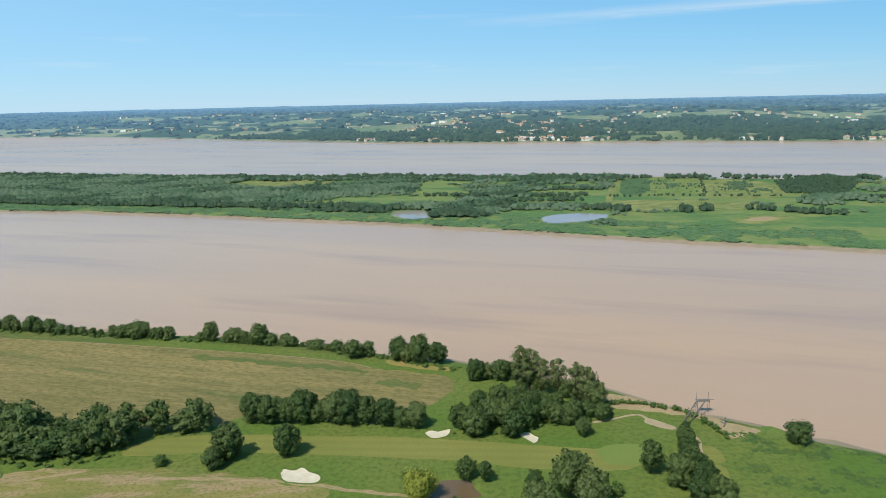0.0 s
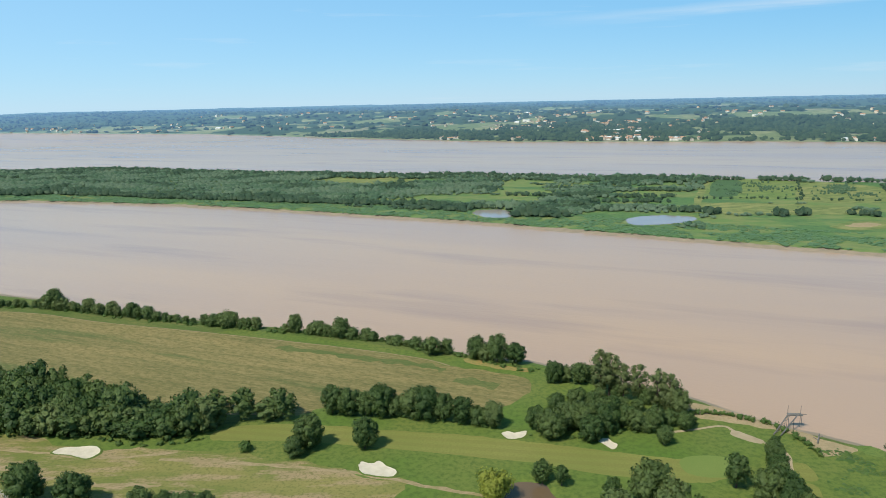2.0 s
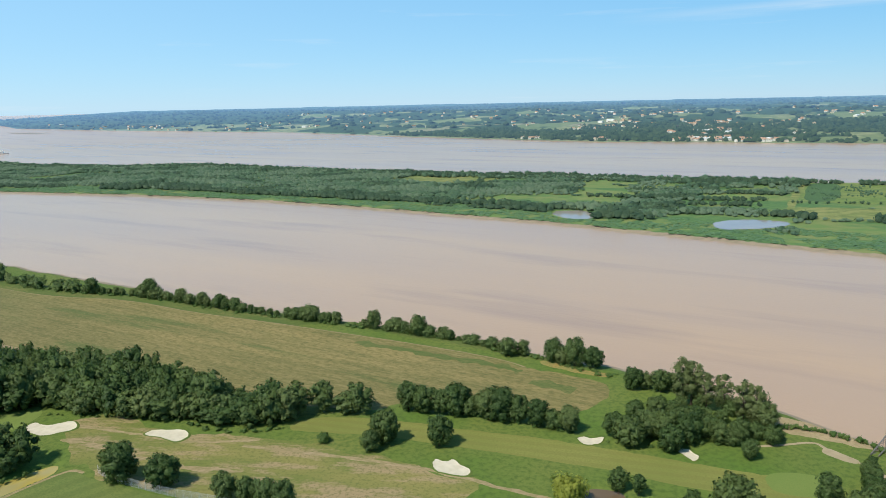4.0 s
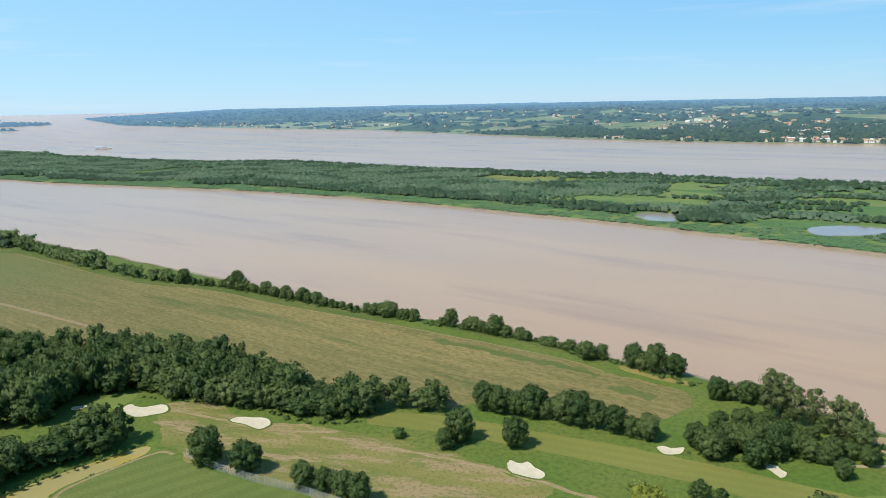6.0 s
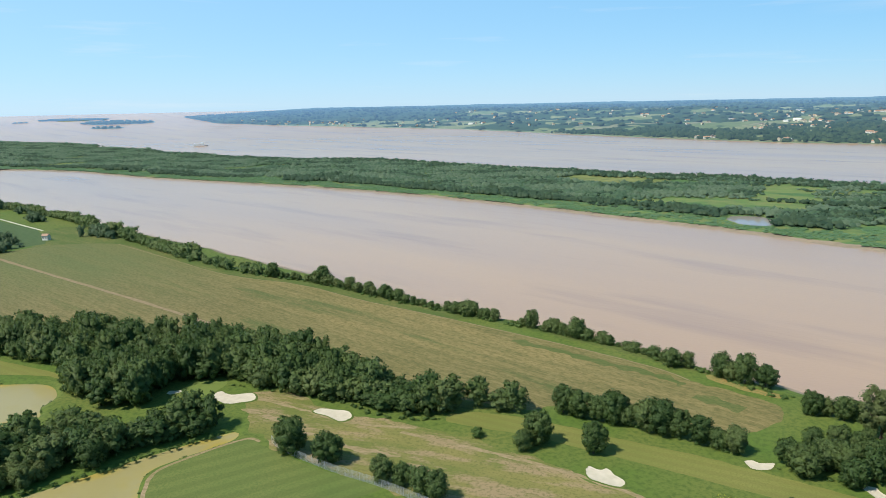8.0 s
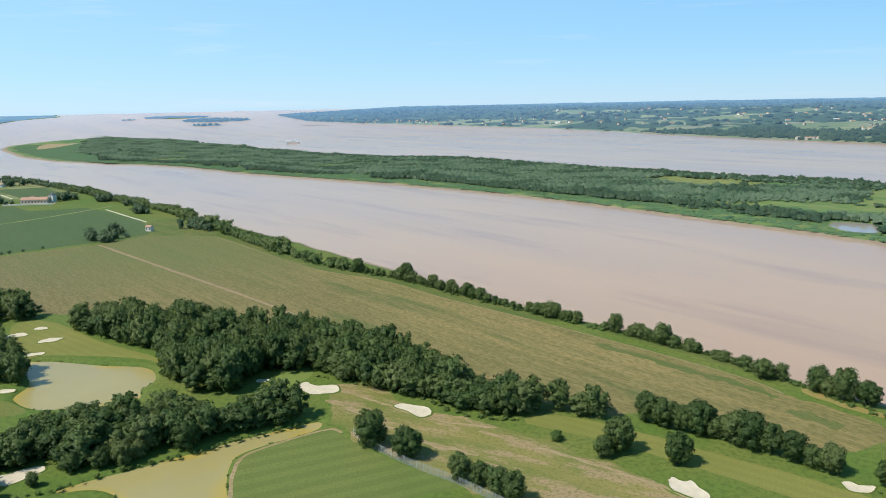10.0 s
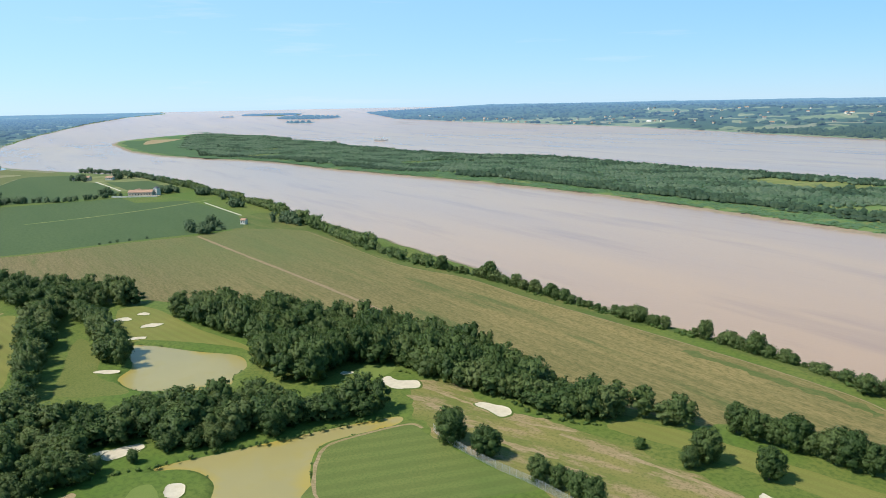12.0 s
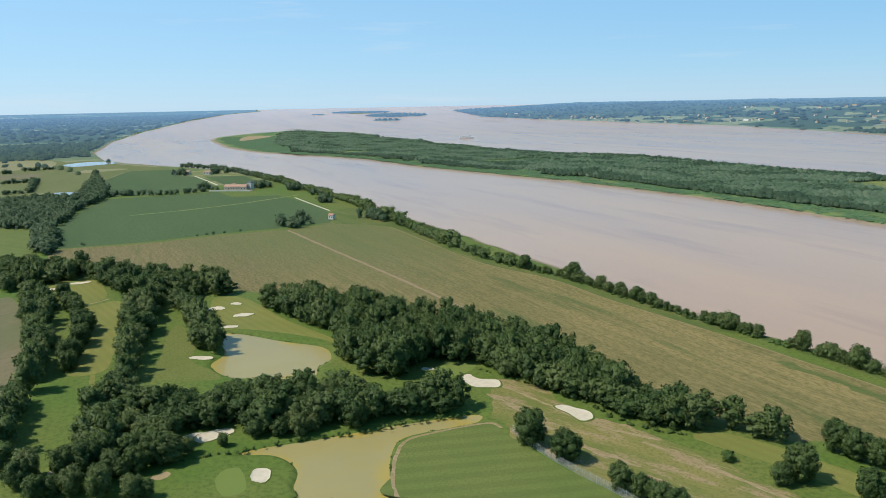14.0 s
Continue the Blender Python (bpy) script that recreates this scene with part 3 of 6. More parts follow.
# ---- ground: one sheet to the horizon, finer where the views look ----
fine = np.radians(np.arange(-38, 86.01, 0.22))
coarse = np.radians(np.arange(90, 321.9, 4.0))
bearing = np.concatenate([fine, coarse])
reach, r = [0.01, 25.0, 60.0], 60.0
while r < 33000:
    r *= 1.0075 if r < 480 else 1.011 if r < 1400 else 1.02 if r < 6000 else 1.06
    reach.append(r)
reach = np.array(reach)
B, R = np.meshgrid(bearing, reach)
gx, gy = -np.sin(B) * R, np.cos(B) * R
gz, near_d, isl_d, far_d = lie(gx, gy)
wood_v = np.where(far_d > 0, wooded(gx, gy), 0) * step(far_d, 10, 60)
left_wood = step(distance_in(LEFT_WOODS, gx, gy), -40, 120)
wood_v = np.maximum(wood_v, step(R, 4300, 6000) * (far_d > 0))
wood_v = np.maximum(wood_v, left_wood * step(ripple(gx, gy, 800, 44, 3), -0.75, -0.45) * (near_d > 15))
wood_v = np.maximum(wood_v, step(islet_in(gx, gy), 0, 20))
px, py, pz = far_out(gx, gy, gz)
nb, nr = len(bearing), len(reach)
idx = np.arange(nb * nr).reshape(nr, nb)
a = idx[:-1, :]
b = np.roll(idx, -1, 1)[:-1, :]
c = np.roll(idx, -1, 1)[1:, :]
d = idx[1:, :]
quads = np.stack([a, b, c, d], -1).reshape(-1, 4)
quad_r = np.repeat(reach[:-1], nb)
quad_far = (far_d[:-1, :] > -30).ravel() | ((near_d[:-1, :] > 0) & (np.hypot(gx, gy)[:-1, :] > 1150) & (gx[:-1, :] < -600)).ravel()
quad_far |= (islet_in(gx, gy)[:-1, :] > -80).ravel()
quad_isl = (isl_d[:-1, :] > -40).ravel()
slot = np.where(quad_isl, 1, np.where(quad_far, 2, 0))
verts = np.stack([px.ravel(), py.ravel(), pz.ravel()], -1)


def banked(name, grass, mud_to, grain=2.0):
    """Grass that gives way to bare silt below a height."""
    n = Nodes(name)
    z = n.node("ShaderNodeSeparateXYZ")
    n.link(n.pos, z.inputs[0])
    edge = n.maths("ADD", z.outputs[2], n.maths("MULTIPLY", n.noise(6, 4), 0.9))
    lowest = n.ramp(edge, mud_to + 0.25, mud_to + 0.6)
    c1, c2, c3 = grass[:3]
    v = n.noise(60, 5)
    s = n.noise(grain, 5, None, 0.65)
    col = n.mix(n.maths("MULTIPLY", n.ramp(s, 0.45, 0.62), 0.8), n.mix(n.ramp(v, 0.35, 0.65), c1, c2), c3)
    if len(grass) > 3:
        drift = n.noise(75, 5, n.stretch(n.pos, 12, 0.5, 1.0), 0.6)
        col = n.mix(n.ramp(drift, 0.46, 0.53), col, n.mix(n.ramp(n.noise(18, 4), 0.4, 0.6), grass[3], grass[4]))
    silt = n.mix(n.ramp(n.noise(8, 4), 0.3, 0.7), (0.33, 0.25, 0.165), (0.25, 0.195, 0.13))
    n.bump(s, 0.3, 0.5)
    return n.done(n.mix(lowest, silt, col), 0.85, 0.2)


# distance haze, painted into the far materials as blue emission
HAZE_REACH, HAZE_BLUE, HAZE_FROM, HAZE_MOST = 3900.0, (0.18, 0.36, 0.67), 1150.0, 0.80


def country(name, glow):
    """Far fields, vineyards and woods in a patchwork; with glow, distance haze is painted on as blue emission."""
    n = Nodes(name)
    plan = n.attr("plan", "Vector")
    v = n.stretch(plan, 24, 1.0, 0.55)
    cell = n.node("ShaderNodeTexVoronoi", Scale=1 / 130.0)
    n.link(v, cell.inputs["Vector"])
    sep = n.node("ShaderNodeSeparateColor")
    n.link(cell.outputs["Color"], sep.inputs[0])
    col = n.mix(n.ramp(sep.outputs[0], 0.35, 0.6), (0.15, 0.185, 0.07), (0.225, 0.23, 0.10))
    col = n.mix(n.ramp(sep.outputs[1], 0.86, 0.88), col, (0.25, 0.225, 0.13))
    col = n.mix(n.ramp(n.noise(35, 4, plan), 0.4, 0.75), col, (0.10, 0.135, 0.045))
    col = n.mix(n.ramp(n.attr("wood"), 0.35, 0.6), col, (0.045, 0.075, 0.028))
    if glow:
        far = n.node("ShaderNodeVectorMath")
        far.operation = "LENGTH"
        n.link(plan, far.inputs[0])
        k = n.maths("SUBTRACT", 1.0, n.maths("POWER", 2.718, n.maths("MULTIPLY", n.maths("MAXIMUM", n.maths("SUBTRACT", far.outputs["Value"], HAZE_FROM), 0.0), -1 / HAZE_REACH)))
        # the land glows blue in place of haze, more with distance
        n.b.inputs["Emission Color"].default_value = (*HAZE_BLUE, 1)
        n.link(n.maths("MULTIPLY", n.maths("POWER", k, 1.25), HAZE_MOST), n.b.inputs["Emission Strength"])
    return n.done(col, 0.9, 0.1)


near_land = banked("near_land", ((0.09, 0.152, 0.022), (0.155, 0.17, 0.038), (0.068, 0.108, 0.02)), -1.2)
marsh = banked("island_marsh", ((0.085, 0.165, 0.055), (0.115, 0.19, 0.055), (0.065, 0.13, 0.045), (0.13, 0.20, 0.056), (0.19, 0.21, 0.07)), -0.9, 7.0)
country_near, country_far = country("far_country", False), country("distant_country_haze", True)


def land_sheet(name, keep, mats, slots):
    used = np.unique(quads[keep])
    new_id = np.full(len(verts), -1)
    new_id[used] = np.arange(len(used))
    me = link_mesh(name, verts[used], new_id[quads[keep]], mats, True, slots[keep])
    at = me.attributes.new("plan", "FLOAT_VECTOR", "POINT")
    at.data.foreach_set("vector", np.stack([gx.ravel()[used], gy.ravel()[used], 0 * gx.ravel()[used]], -1).ravel())
    at = me.attributes.new("wood", "FLOAT", "POINT")
    at.data.foreach_set("value", wood_v.ravel()[used])
    return new(name, me)


under = (pz.ravel()[quads] < WATER - 6).all(1) & (quad_r > 4000)
tagged(land_sheet("ground", quad_r < BACK_R, [near_land, marsh, country_near], slot), "flat grassy plain, marshy island and far green shore", "ground", kind="structure")
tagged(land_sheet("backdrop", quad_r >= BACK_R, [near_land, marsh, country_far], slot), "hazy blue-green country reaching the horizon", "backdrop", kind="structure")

# ---- haze of the distance, painted as emission ----
def haze_glow(mat, most, colour, start):
    """Paints haze onto a material of the far backdrop as coloured emission, growing with its true distance."""
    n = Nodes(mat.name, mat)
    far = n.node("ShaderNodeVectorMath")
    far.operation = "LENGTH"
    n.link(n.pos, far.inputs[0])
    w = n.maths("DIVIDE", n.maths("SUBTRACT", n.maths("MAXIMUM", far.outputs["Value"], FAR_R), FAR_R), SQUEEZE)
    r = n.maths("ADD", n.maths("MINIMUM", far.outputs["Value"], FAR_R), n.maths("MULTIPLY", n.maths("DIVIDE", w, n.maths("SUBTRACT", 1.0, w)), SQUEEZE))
    k = n.maths("SUBTRACT", 1.0, n.maths("POWER", 2.718, n.maths("MULTIPLY", n.maths("MAXIMUM", n.maths("SUBTRACT", r, start), 0.0), -1 / HAZE_REACH)))
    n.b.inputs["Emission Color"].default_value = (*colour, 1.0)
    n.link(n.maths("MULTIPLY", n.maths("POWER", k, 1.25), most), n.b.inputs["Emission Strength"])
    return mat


# ---- water ----
wr = np.array([150, 220, 300, 420, 600, 900, 1300, 1900, 2600, 2800, 3200, 3800, 4600, 6000, 8000, 11000, 15000, 22000, 33000, 38000], float)
wb = np.radians(np.arange(-60, 100.1, 2.0))
WB, WR = np.meshgrid(wb, wr)
wx, wy, wz = far_out(-np.sin(WB) * WR, np.cos(WB) * WR, np.full(WB.shape, WATER))
wi = np.arange(WB.size).reshape(WB.shape)
wq = np.stack([wi[:-1, :-1], wi[:-1, 1:], wi[1:, 1:], wi[1:, :-1]], -1).reshape(-1, 4)[:, ::-1]
wv = np.stack([wx.ravel(), wy.ravel(), wz.ravel()], -1)
far_ring = np.repeat(wr[:-1] >= FAR_R, len(wb) - 1)
river_far = muddy_water("distant_river_haze", (0.50, 0.315, 0.185), (0.44, 0.285, 0.19), (0.34, 0.22, 0.16), 18, 170, 6, 0.22, 2.2, 0.35)
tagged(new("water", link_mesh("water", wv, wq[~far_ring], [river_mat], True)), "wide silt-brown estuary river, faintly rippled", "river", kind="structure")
# pale blue emission on the far water imitates haze over the mouth
haze_glow(river_far, 0.22, (0.45, 0.60, 0.80), FAR_R)
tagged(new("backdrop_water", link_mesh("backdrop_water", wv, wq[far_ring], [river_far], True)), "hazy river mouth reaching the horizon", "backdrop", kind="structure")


def pool(label, x0, y0, x1, y1, mat, z=-0.8):
    """A sheet of still water; it knows where it is shallow."""
    n = 44
    sx, sy = np.meshgrid(np.linspace(x0, x1, n), np.linspace(y0, y1, n))
    ids = np.arange(n * n).reshape(n, n)
    f = np.stack([ids[:-1, :-1], ids[:-1, 1:], ids[1:, 1:], ids[1:, :-1]], -1).reshape(-1, 4)
    me = link_mesh("pond", np.stack([sx.ravel(), sy.ravel(), np.full(n * n, z)], -1), f, [mat])
    d = lake_depth(sx.ravel(), sy.ravel()) + 2.5 + 6.0 * ripple(sx.ravel(), sy.ravel(), 55, 77, 2)
    at = me.attributes.new("shallow", "FLOAT", "POINT")
    at.data.foreach_set("value", 1 - step(d, 0.5, 4.5))
    return tagged(new("pond", me), label, "pond", kind="structure")


pool("calm olive-brown golf lake ringed by trees", -372, 128, -260, 200, lake_mat)
pool("winding olive-brown pond beside the practice range", -250, 52, -160, 195, lake_mat)
pool("small brown pond with reedy banks", -14, 190, 18, 215, lake_brown)


# ---- fields, fairways, greens, paths ----
def patch(name, outline, mat, z, label, category, rag=0.6, kind="structure", smooth=True):
    """A flat cover of the ground inside an outline, with an uneven edge."""
    p = spline(outline, True, 8) if smooth else np.array(outline, float)
    k = rag * ripple(p[:, 0], p[:, 1], 9 * max(rag, 0.3) + 3, 17, 3)
    nrm = np.roll(p, -1, 0) - np.roll(p, 1, 0)
    nrm = np.stack([nrm[:, 1], -nrm[:, 0]], -1) / (np.linalg.norm(nrm, axis=1)[:, None] + 1e-6)
    p = p + nrm * k[:, None]
    me = link_mesh(name, [(x, y, z) for x, y in p], [list(range(len(p)))], [mat])
    if me.polygons[0].normal.z < 0:
        me.flip_normals()
    return tagged(new(name, me), label, category, kind=kind)


def strip(name, line, width, mat, z, label, category, rag=0.4):
    """A path or track of uneven width along a line."""
    p = spline(line, False, 8)
    t = np.gradient(p, axis=0)
    nrm = np.stack([-t[:, 1], t[:, 0]], -1) / (np.linalg.norm(t, axis=1)[:, None] + 1e-6)
    w = 0.5 * width * (1 + rag * ripple(p[:, 0], p[:, 1], 12, 8, 3))
    w2 = 0.5 * width * (1 + rag * ripple(p[:, 0], p[:, 1], 11, 9, 3))
    v = np.concatenate([p + nrm * w[:, None], p - nrm * w2[:, None]])
    n = len(p)
    me = link_mesh(name, [(x, y, z) for x, y in v], [(i, i + n, i + n + 1, i + 1) for i in range(n - 1)], [mat])
    return tagged(new(name, me), label, category, kind="structure")


patch("verge", [(6, 292), (2, 309), (-34, 326), (-99, 351), (-174, 368), (-240, 382), (-297, 396), (-371, 404), (-459, 430), (-549, 460), (-640, 495), (-690, 478), (-610, 400), (-459, 395), (-297, 364), (-99, 322)], verge_grass, 0.02, "rough green verge along the riverbank", "verge", 2.0)
patch("field", DRY_FIELD + FIELD_NEAR + FIELD_NEAR2[1:], crop_dry, 0.03, "dry stubble field, tan with green streaks", "field", 1.0)
strip("weeds", [(-124, 328), (-97, 322), (-71, 314), (-49, 309), (-36, 302)], 5.0, weed_green, 0.05, "lush green weeds in the stubble", "weeds", 0.9)
strip("weeds", [(-30, 292), (-21, 289), (-11, 285)], 7.0, weed_green, 0.05, "lush green weeds in the stubble", "weeds", 0.4)
patch("field", GREEN_FIELD_C, crop_green, 0.03, "small green crop field beside the drive", "field", 0.8, smooth=False)
patch("field", GREEN_FIELD_A, crop_green, 0.03, "flat green crop field", "field", 0.8, smooth=False)
patch("field", GREEN_FIELD_B, crop_green, 0.03, "green crop field before the farm", "field", 0.8, smooth=False)
patch("field", RAPE, crop_brown, 0.03, "brownish bare field behind a tree belt", "field", 1.0)
patch("field", POLDER, grass_fair, 0.03, "pale green meadow among woods", "meadow", 1.0)
strip("track", FIELD_TRACK, 3.0, track_earth, 0.05, "worn earth track across the stubble", "track")
strip("track", FIELD_TRACK_B, 5.0, meadow_ochre, 0.05, "grassy track between green fields", "track")
strip("track", ROAD_A, 2.5, road_white, 0.05, "pale limestone drive along the field", "track", 0.1)
strip("track", ROAD_B, 2.6, road_white, 0.05, "pale limestone drive to the farm", "track", 0.1)
patch("fairway", FAIRWAY_A, grass_fair, 0.05, "mown olive-green golf fairway", "fairway", 0.5)
patch("putting_green", GREEN_A, grass_green, 0.07, "smooth bright putting green", "putting green", 0.2)
patch("putting_green", [(-228 + 1.3 * (x + 228), 218 + 1.25 * (y - 218)) for x, y in GREEN_E], grass_green, 0.07, "smooth bright putting green by the bunkers", "putting green", 0.2)
patch("putting_green", GREEN_G, grass_green, 0.07, "pale round green on a pond peninsula", "putting green", 0.2)
patch("fairway", RANGE, grass_range, 0.05, "mown practice range with faint stripes", "practice range", 0.3)
strip("track", RANGE[:5] + [(-170, 186)], 1.3, dirt, 0.075, "bare tan bank between range and pond", "bare bank", 0.5)
patch("fairway", FAIRWAY_LEFT, grass_fair, 0.05, "striped fairway between tree belts", "fairway", 0.5)
patch("fairway", FAIRWAY_UP, grass_fair, 0.045, "mown upper fairway before the green", "fairway", 0.5)
patch("putting_green", [(-541, 132), (-549, 139), (-546, 146), (-537, 144), (-532, 135)], grass_green, 0.07, "smooth green at the fairway's end", "putting green", 0.2)
strip("path", [(-343, 93), (-325, 87), (-306, 79)], 2.2, grass_fair, 0.055, "pale trodden lane down the fairway", "path", 0.3)
strip("path", [(-478, 146), (-474, 134), (-476, 123)], 1.8, dirt, 0.06, "worn track across the fairway", "path", 0.3)
patch("fairway", FAIRWAY_LAKE, grass_fair, 0.05, "mown fairway along the lake", "fairway", 0.4)
patch("fairway", FAIRWAY_C, grass_rough, 0.05, "mown grass beside the lake", "fairway", 0.5)
patch("rough", DRY_ROUGH, grass_dry, 0.04, "dry yellowing rough with bare patches", "rough grass", 4.0)
strip("track", DIRT[1:], 1.7, dirt, 0.06, "worn earth strip in dry grass", "track", 0.9)
strip("track", DIRT2[:4], 1.7, dirt, 0.064, "worn earth path along the fairway", "track", 0.8)
strip("path", PATH_G, 1.3, gravel, 0.08, "pale gravel cart path", "path", 0.2)
strip("track", DRY_FIELD[2:11], 0.8, track_earth, 0.06, "pale grass track along the stubble edge", "track", 0.5)
for i, (x, y) in enumerate(DIRT_PATCHES):
    patch("worn_patch", [(x - 7, y - 0.5), (x - 3, y + 1.6), (x + 3, y + 0.8), (x + 7, y + 0.4), (x + 4, y - 1.4), (x - 2, y - 1.6)], dirt, 0.07 + 0.003 * i, "bare trodden earth in dry grass", "bare earth", 0.9)
patch("rough", SCRUB, scrub_grass, 0.025, "lush tall grass by the bank", "rough grass", 3.0)
patch("beach", BEACH, sand_tan, 0.03, "tan silt beach at the river", "beach", 0.8)
patch("weeds", WEEDS, weed_rust, 0.04, "rust-coloured dry weeds by the bank", "weeds", 0.8)
patch("tee", [(88, 226), (93, 226), (93, 217), (89, 216)], grass_fair, 0.05, "small mown teeing ground", "tee", 0.4)
patch("tee", [(86, 213), (91, 212), (88, 201), (83, 202)], grass_fair, 0.05, "long mown teeing ground", "tee", 0.4)
patch("worn_patch", [(76, 250), (84, 243), (82, 240), (75, 245)], gravel, 0.06, "sandy turning place of the cart path", "bare earth", 0.5)
for z, (o, mat, text, kind) in enumerate((
        ([(-1114, 254), (-1576, 381), (-1774, 477), (-1800, 552), (-1615, 553), (-1421, 578), (-1427, 503), (-1303, 419), (-1092, 326), (-1098, 290)], meadow_far, "olive-green polder grassland", "meadow"),
        ([(-1205, 235), (-1203, 279), (-1363, 329), (-1623, 419), (-1851, 499), (-1996, 400)], meadow_far, "olive polder meadow between hedges", "meadow"),
        ([(-1953, 391), (-1874, 483), (-1678, 427), (-1668, 373), (-1664, 331)], crop_pale, "tan harvested polder field", "field"),
        ([(-1563, 310), (-1523, 366), (-1442, 338), (-1461, 289)], crop_brown, "bare brown polder field", "field"),
        ([(-1503, 420), (-1535, 453), (-1517, 510), (-1484, 519), (-1472, 484), (-1468, 432)], crop_pale, "straw-coloured polder strip", "field"),
        ([(-1148, 265), (-1169, 280), (-1159, 297), (-1097, 275), (-1096, 253)], crop_pale, "dry tan edge of a polder pool", "field"),
        ([(-1720, 463), (-1762, 522), (-1728, 563), (-1662, 554), (-1650, 511), (-1647, 464)], marsh_water, "long shallow polder pool", "pond"),
        ([(-1134, 285), (-1157, 298), (-1138, 322), (-1095, 307), (-1105, 292)], marsh_water, "shallow bright polder pool", "pond"),
        ([(-861, 163), (-676, 125), (-674, 150), (-807, 183)], grass_range, "bright green meadow beside the damp woods", "meadow"))):
    patch(kind, o, mat, 0.10 + 0.05 * z, text, kind, 2.0)

# island covers
ISL_Z = -0.20
patch("meadow", ISL_MEADOW1, meadow_ochre, ISL_Z + 0.05, "yellow-green island meadow", "meadow", 9)
patch("meadow", ISL_MEADOW2, meadow_lime, ISL_Z + 0.05, "lime-green island pasture", "meadow", 5)
patch("meadow", ISL_MEADOW3, meadow_ochre, ISL_Z + 0.08, "dry ochre island pasture", "meadow", 3)
patch("meadow", ISL_LIME, meadow_ochre, ISL_Z + 0.06, "yellow-green strip of pasture", "meadow", 4)
patch("meadow", ISL_STRIP, reed_green, ISL_Z + 0.10, "dark green strip of tall crop", "meadow", 2)
patch("marsh", ISL_DRY, meadow_ochre, ISL_Z + 0.14, "yellowed rim of a dried-out pool", "marsh", 4)
patch("marsh", [(312 + 0.62 * (x - 312), 684 + 0.45 * (y - 684)) for x, y in ISL_DRY], sand_tan, ISL_Z + 0.17, "bare dried-out marsh pool", "marsh", 4)
patch("mud_rim", [(15 + (x - 15) * 1.15 - 8, 748 + (y - 748) * 1.25) for x, y in ISL_POND1], meadow_lime, ISL_Z + 0.15, "yellow-green rim of the marsh pool", "marsh", 2)
patch("pond", ISL_POND1, marsh_water, ISL_Z + 0.19, "shallow marsh pool on the island", "pond", 2)
patch("pond", ISL_POND2, marsh_water, ISL_Z + 0.19, "oval marsh pool on the island", "pond", 1.5)
patch("reed_bed", [(-1500, 984), (-1751, 980), (-2021, 1035), (-2445, 1196), (-2680, 1330), (-2850, 1540), (-2960, 1750), (-2700, 1700), (-2200, 1500), (-1800, 1300)], reed_green, ISL_Z + 0.06, "dark green reed bed on the island's tip", "reeds", 9)
patch("sandbar", [(-3000, 1822), (-2918, 1660), (-2560, 1345), (-2330, 1215), (-2420, 1340), (-2560, 1480), (-2790, 1690)], sand_tan, ISL_Z + 0.14, "pale tan sandbar beside the reeds", "sandbar", 5)
strip("track", [(178, 757), (207, 865), (239, 976), (273, 1087)], 9, meadow_ochre, ISL_Z + 0.11, "straw-coloured track between pastures", "track")
strip("track", [(281, 740), (328, 873), (384, 1047)], 6, meadow_ochre, ISL_Z + 0.11, "straw-coloured track between pastures", "track")


# ---- trees ----
def unit_ball(sub):
    bm = bmesh.new()
    bmesh.ops.create_icosphere(bm, subdivisions=sub, radius=1.0)
    v = np.array([p.co[:] for p in bm.verts])
    f = np.array([[q.index for q in t.verts] for t in bm.faces])
    bm.free()
    return v, f


BALL = {1: unit_ball(1)}


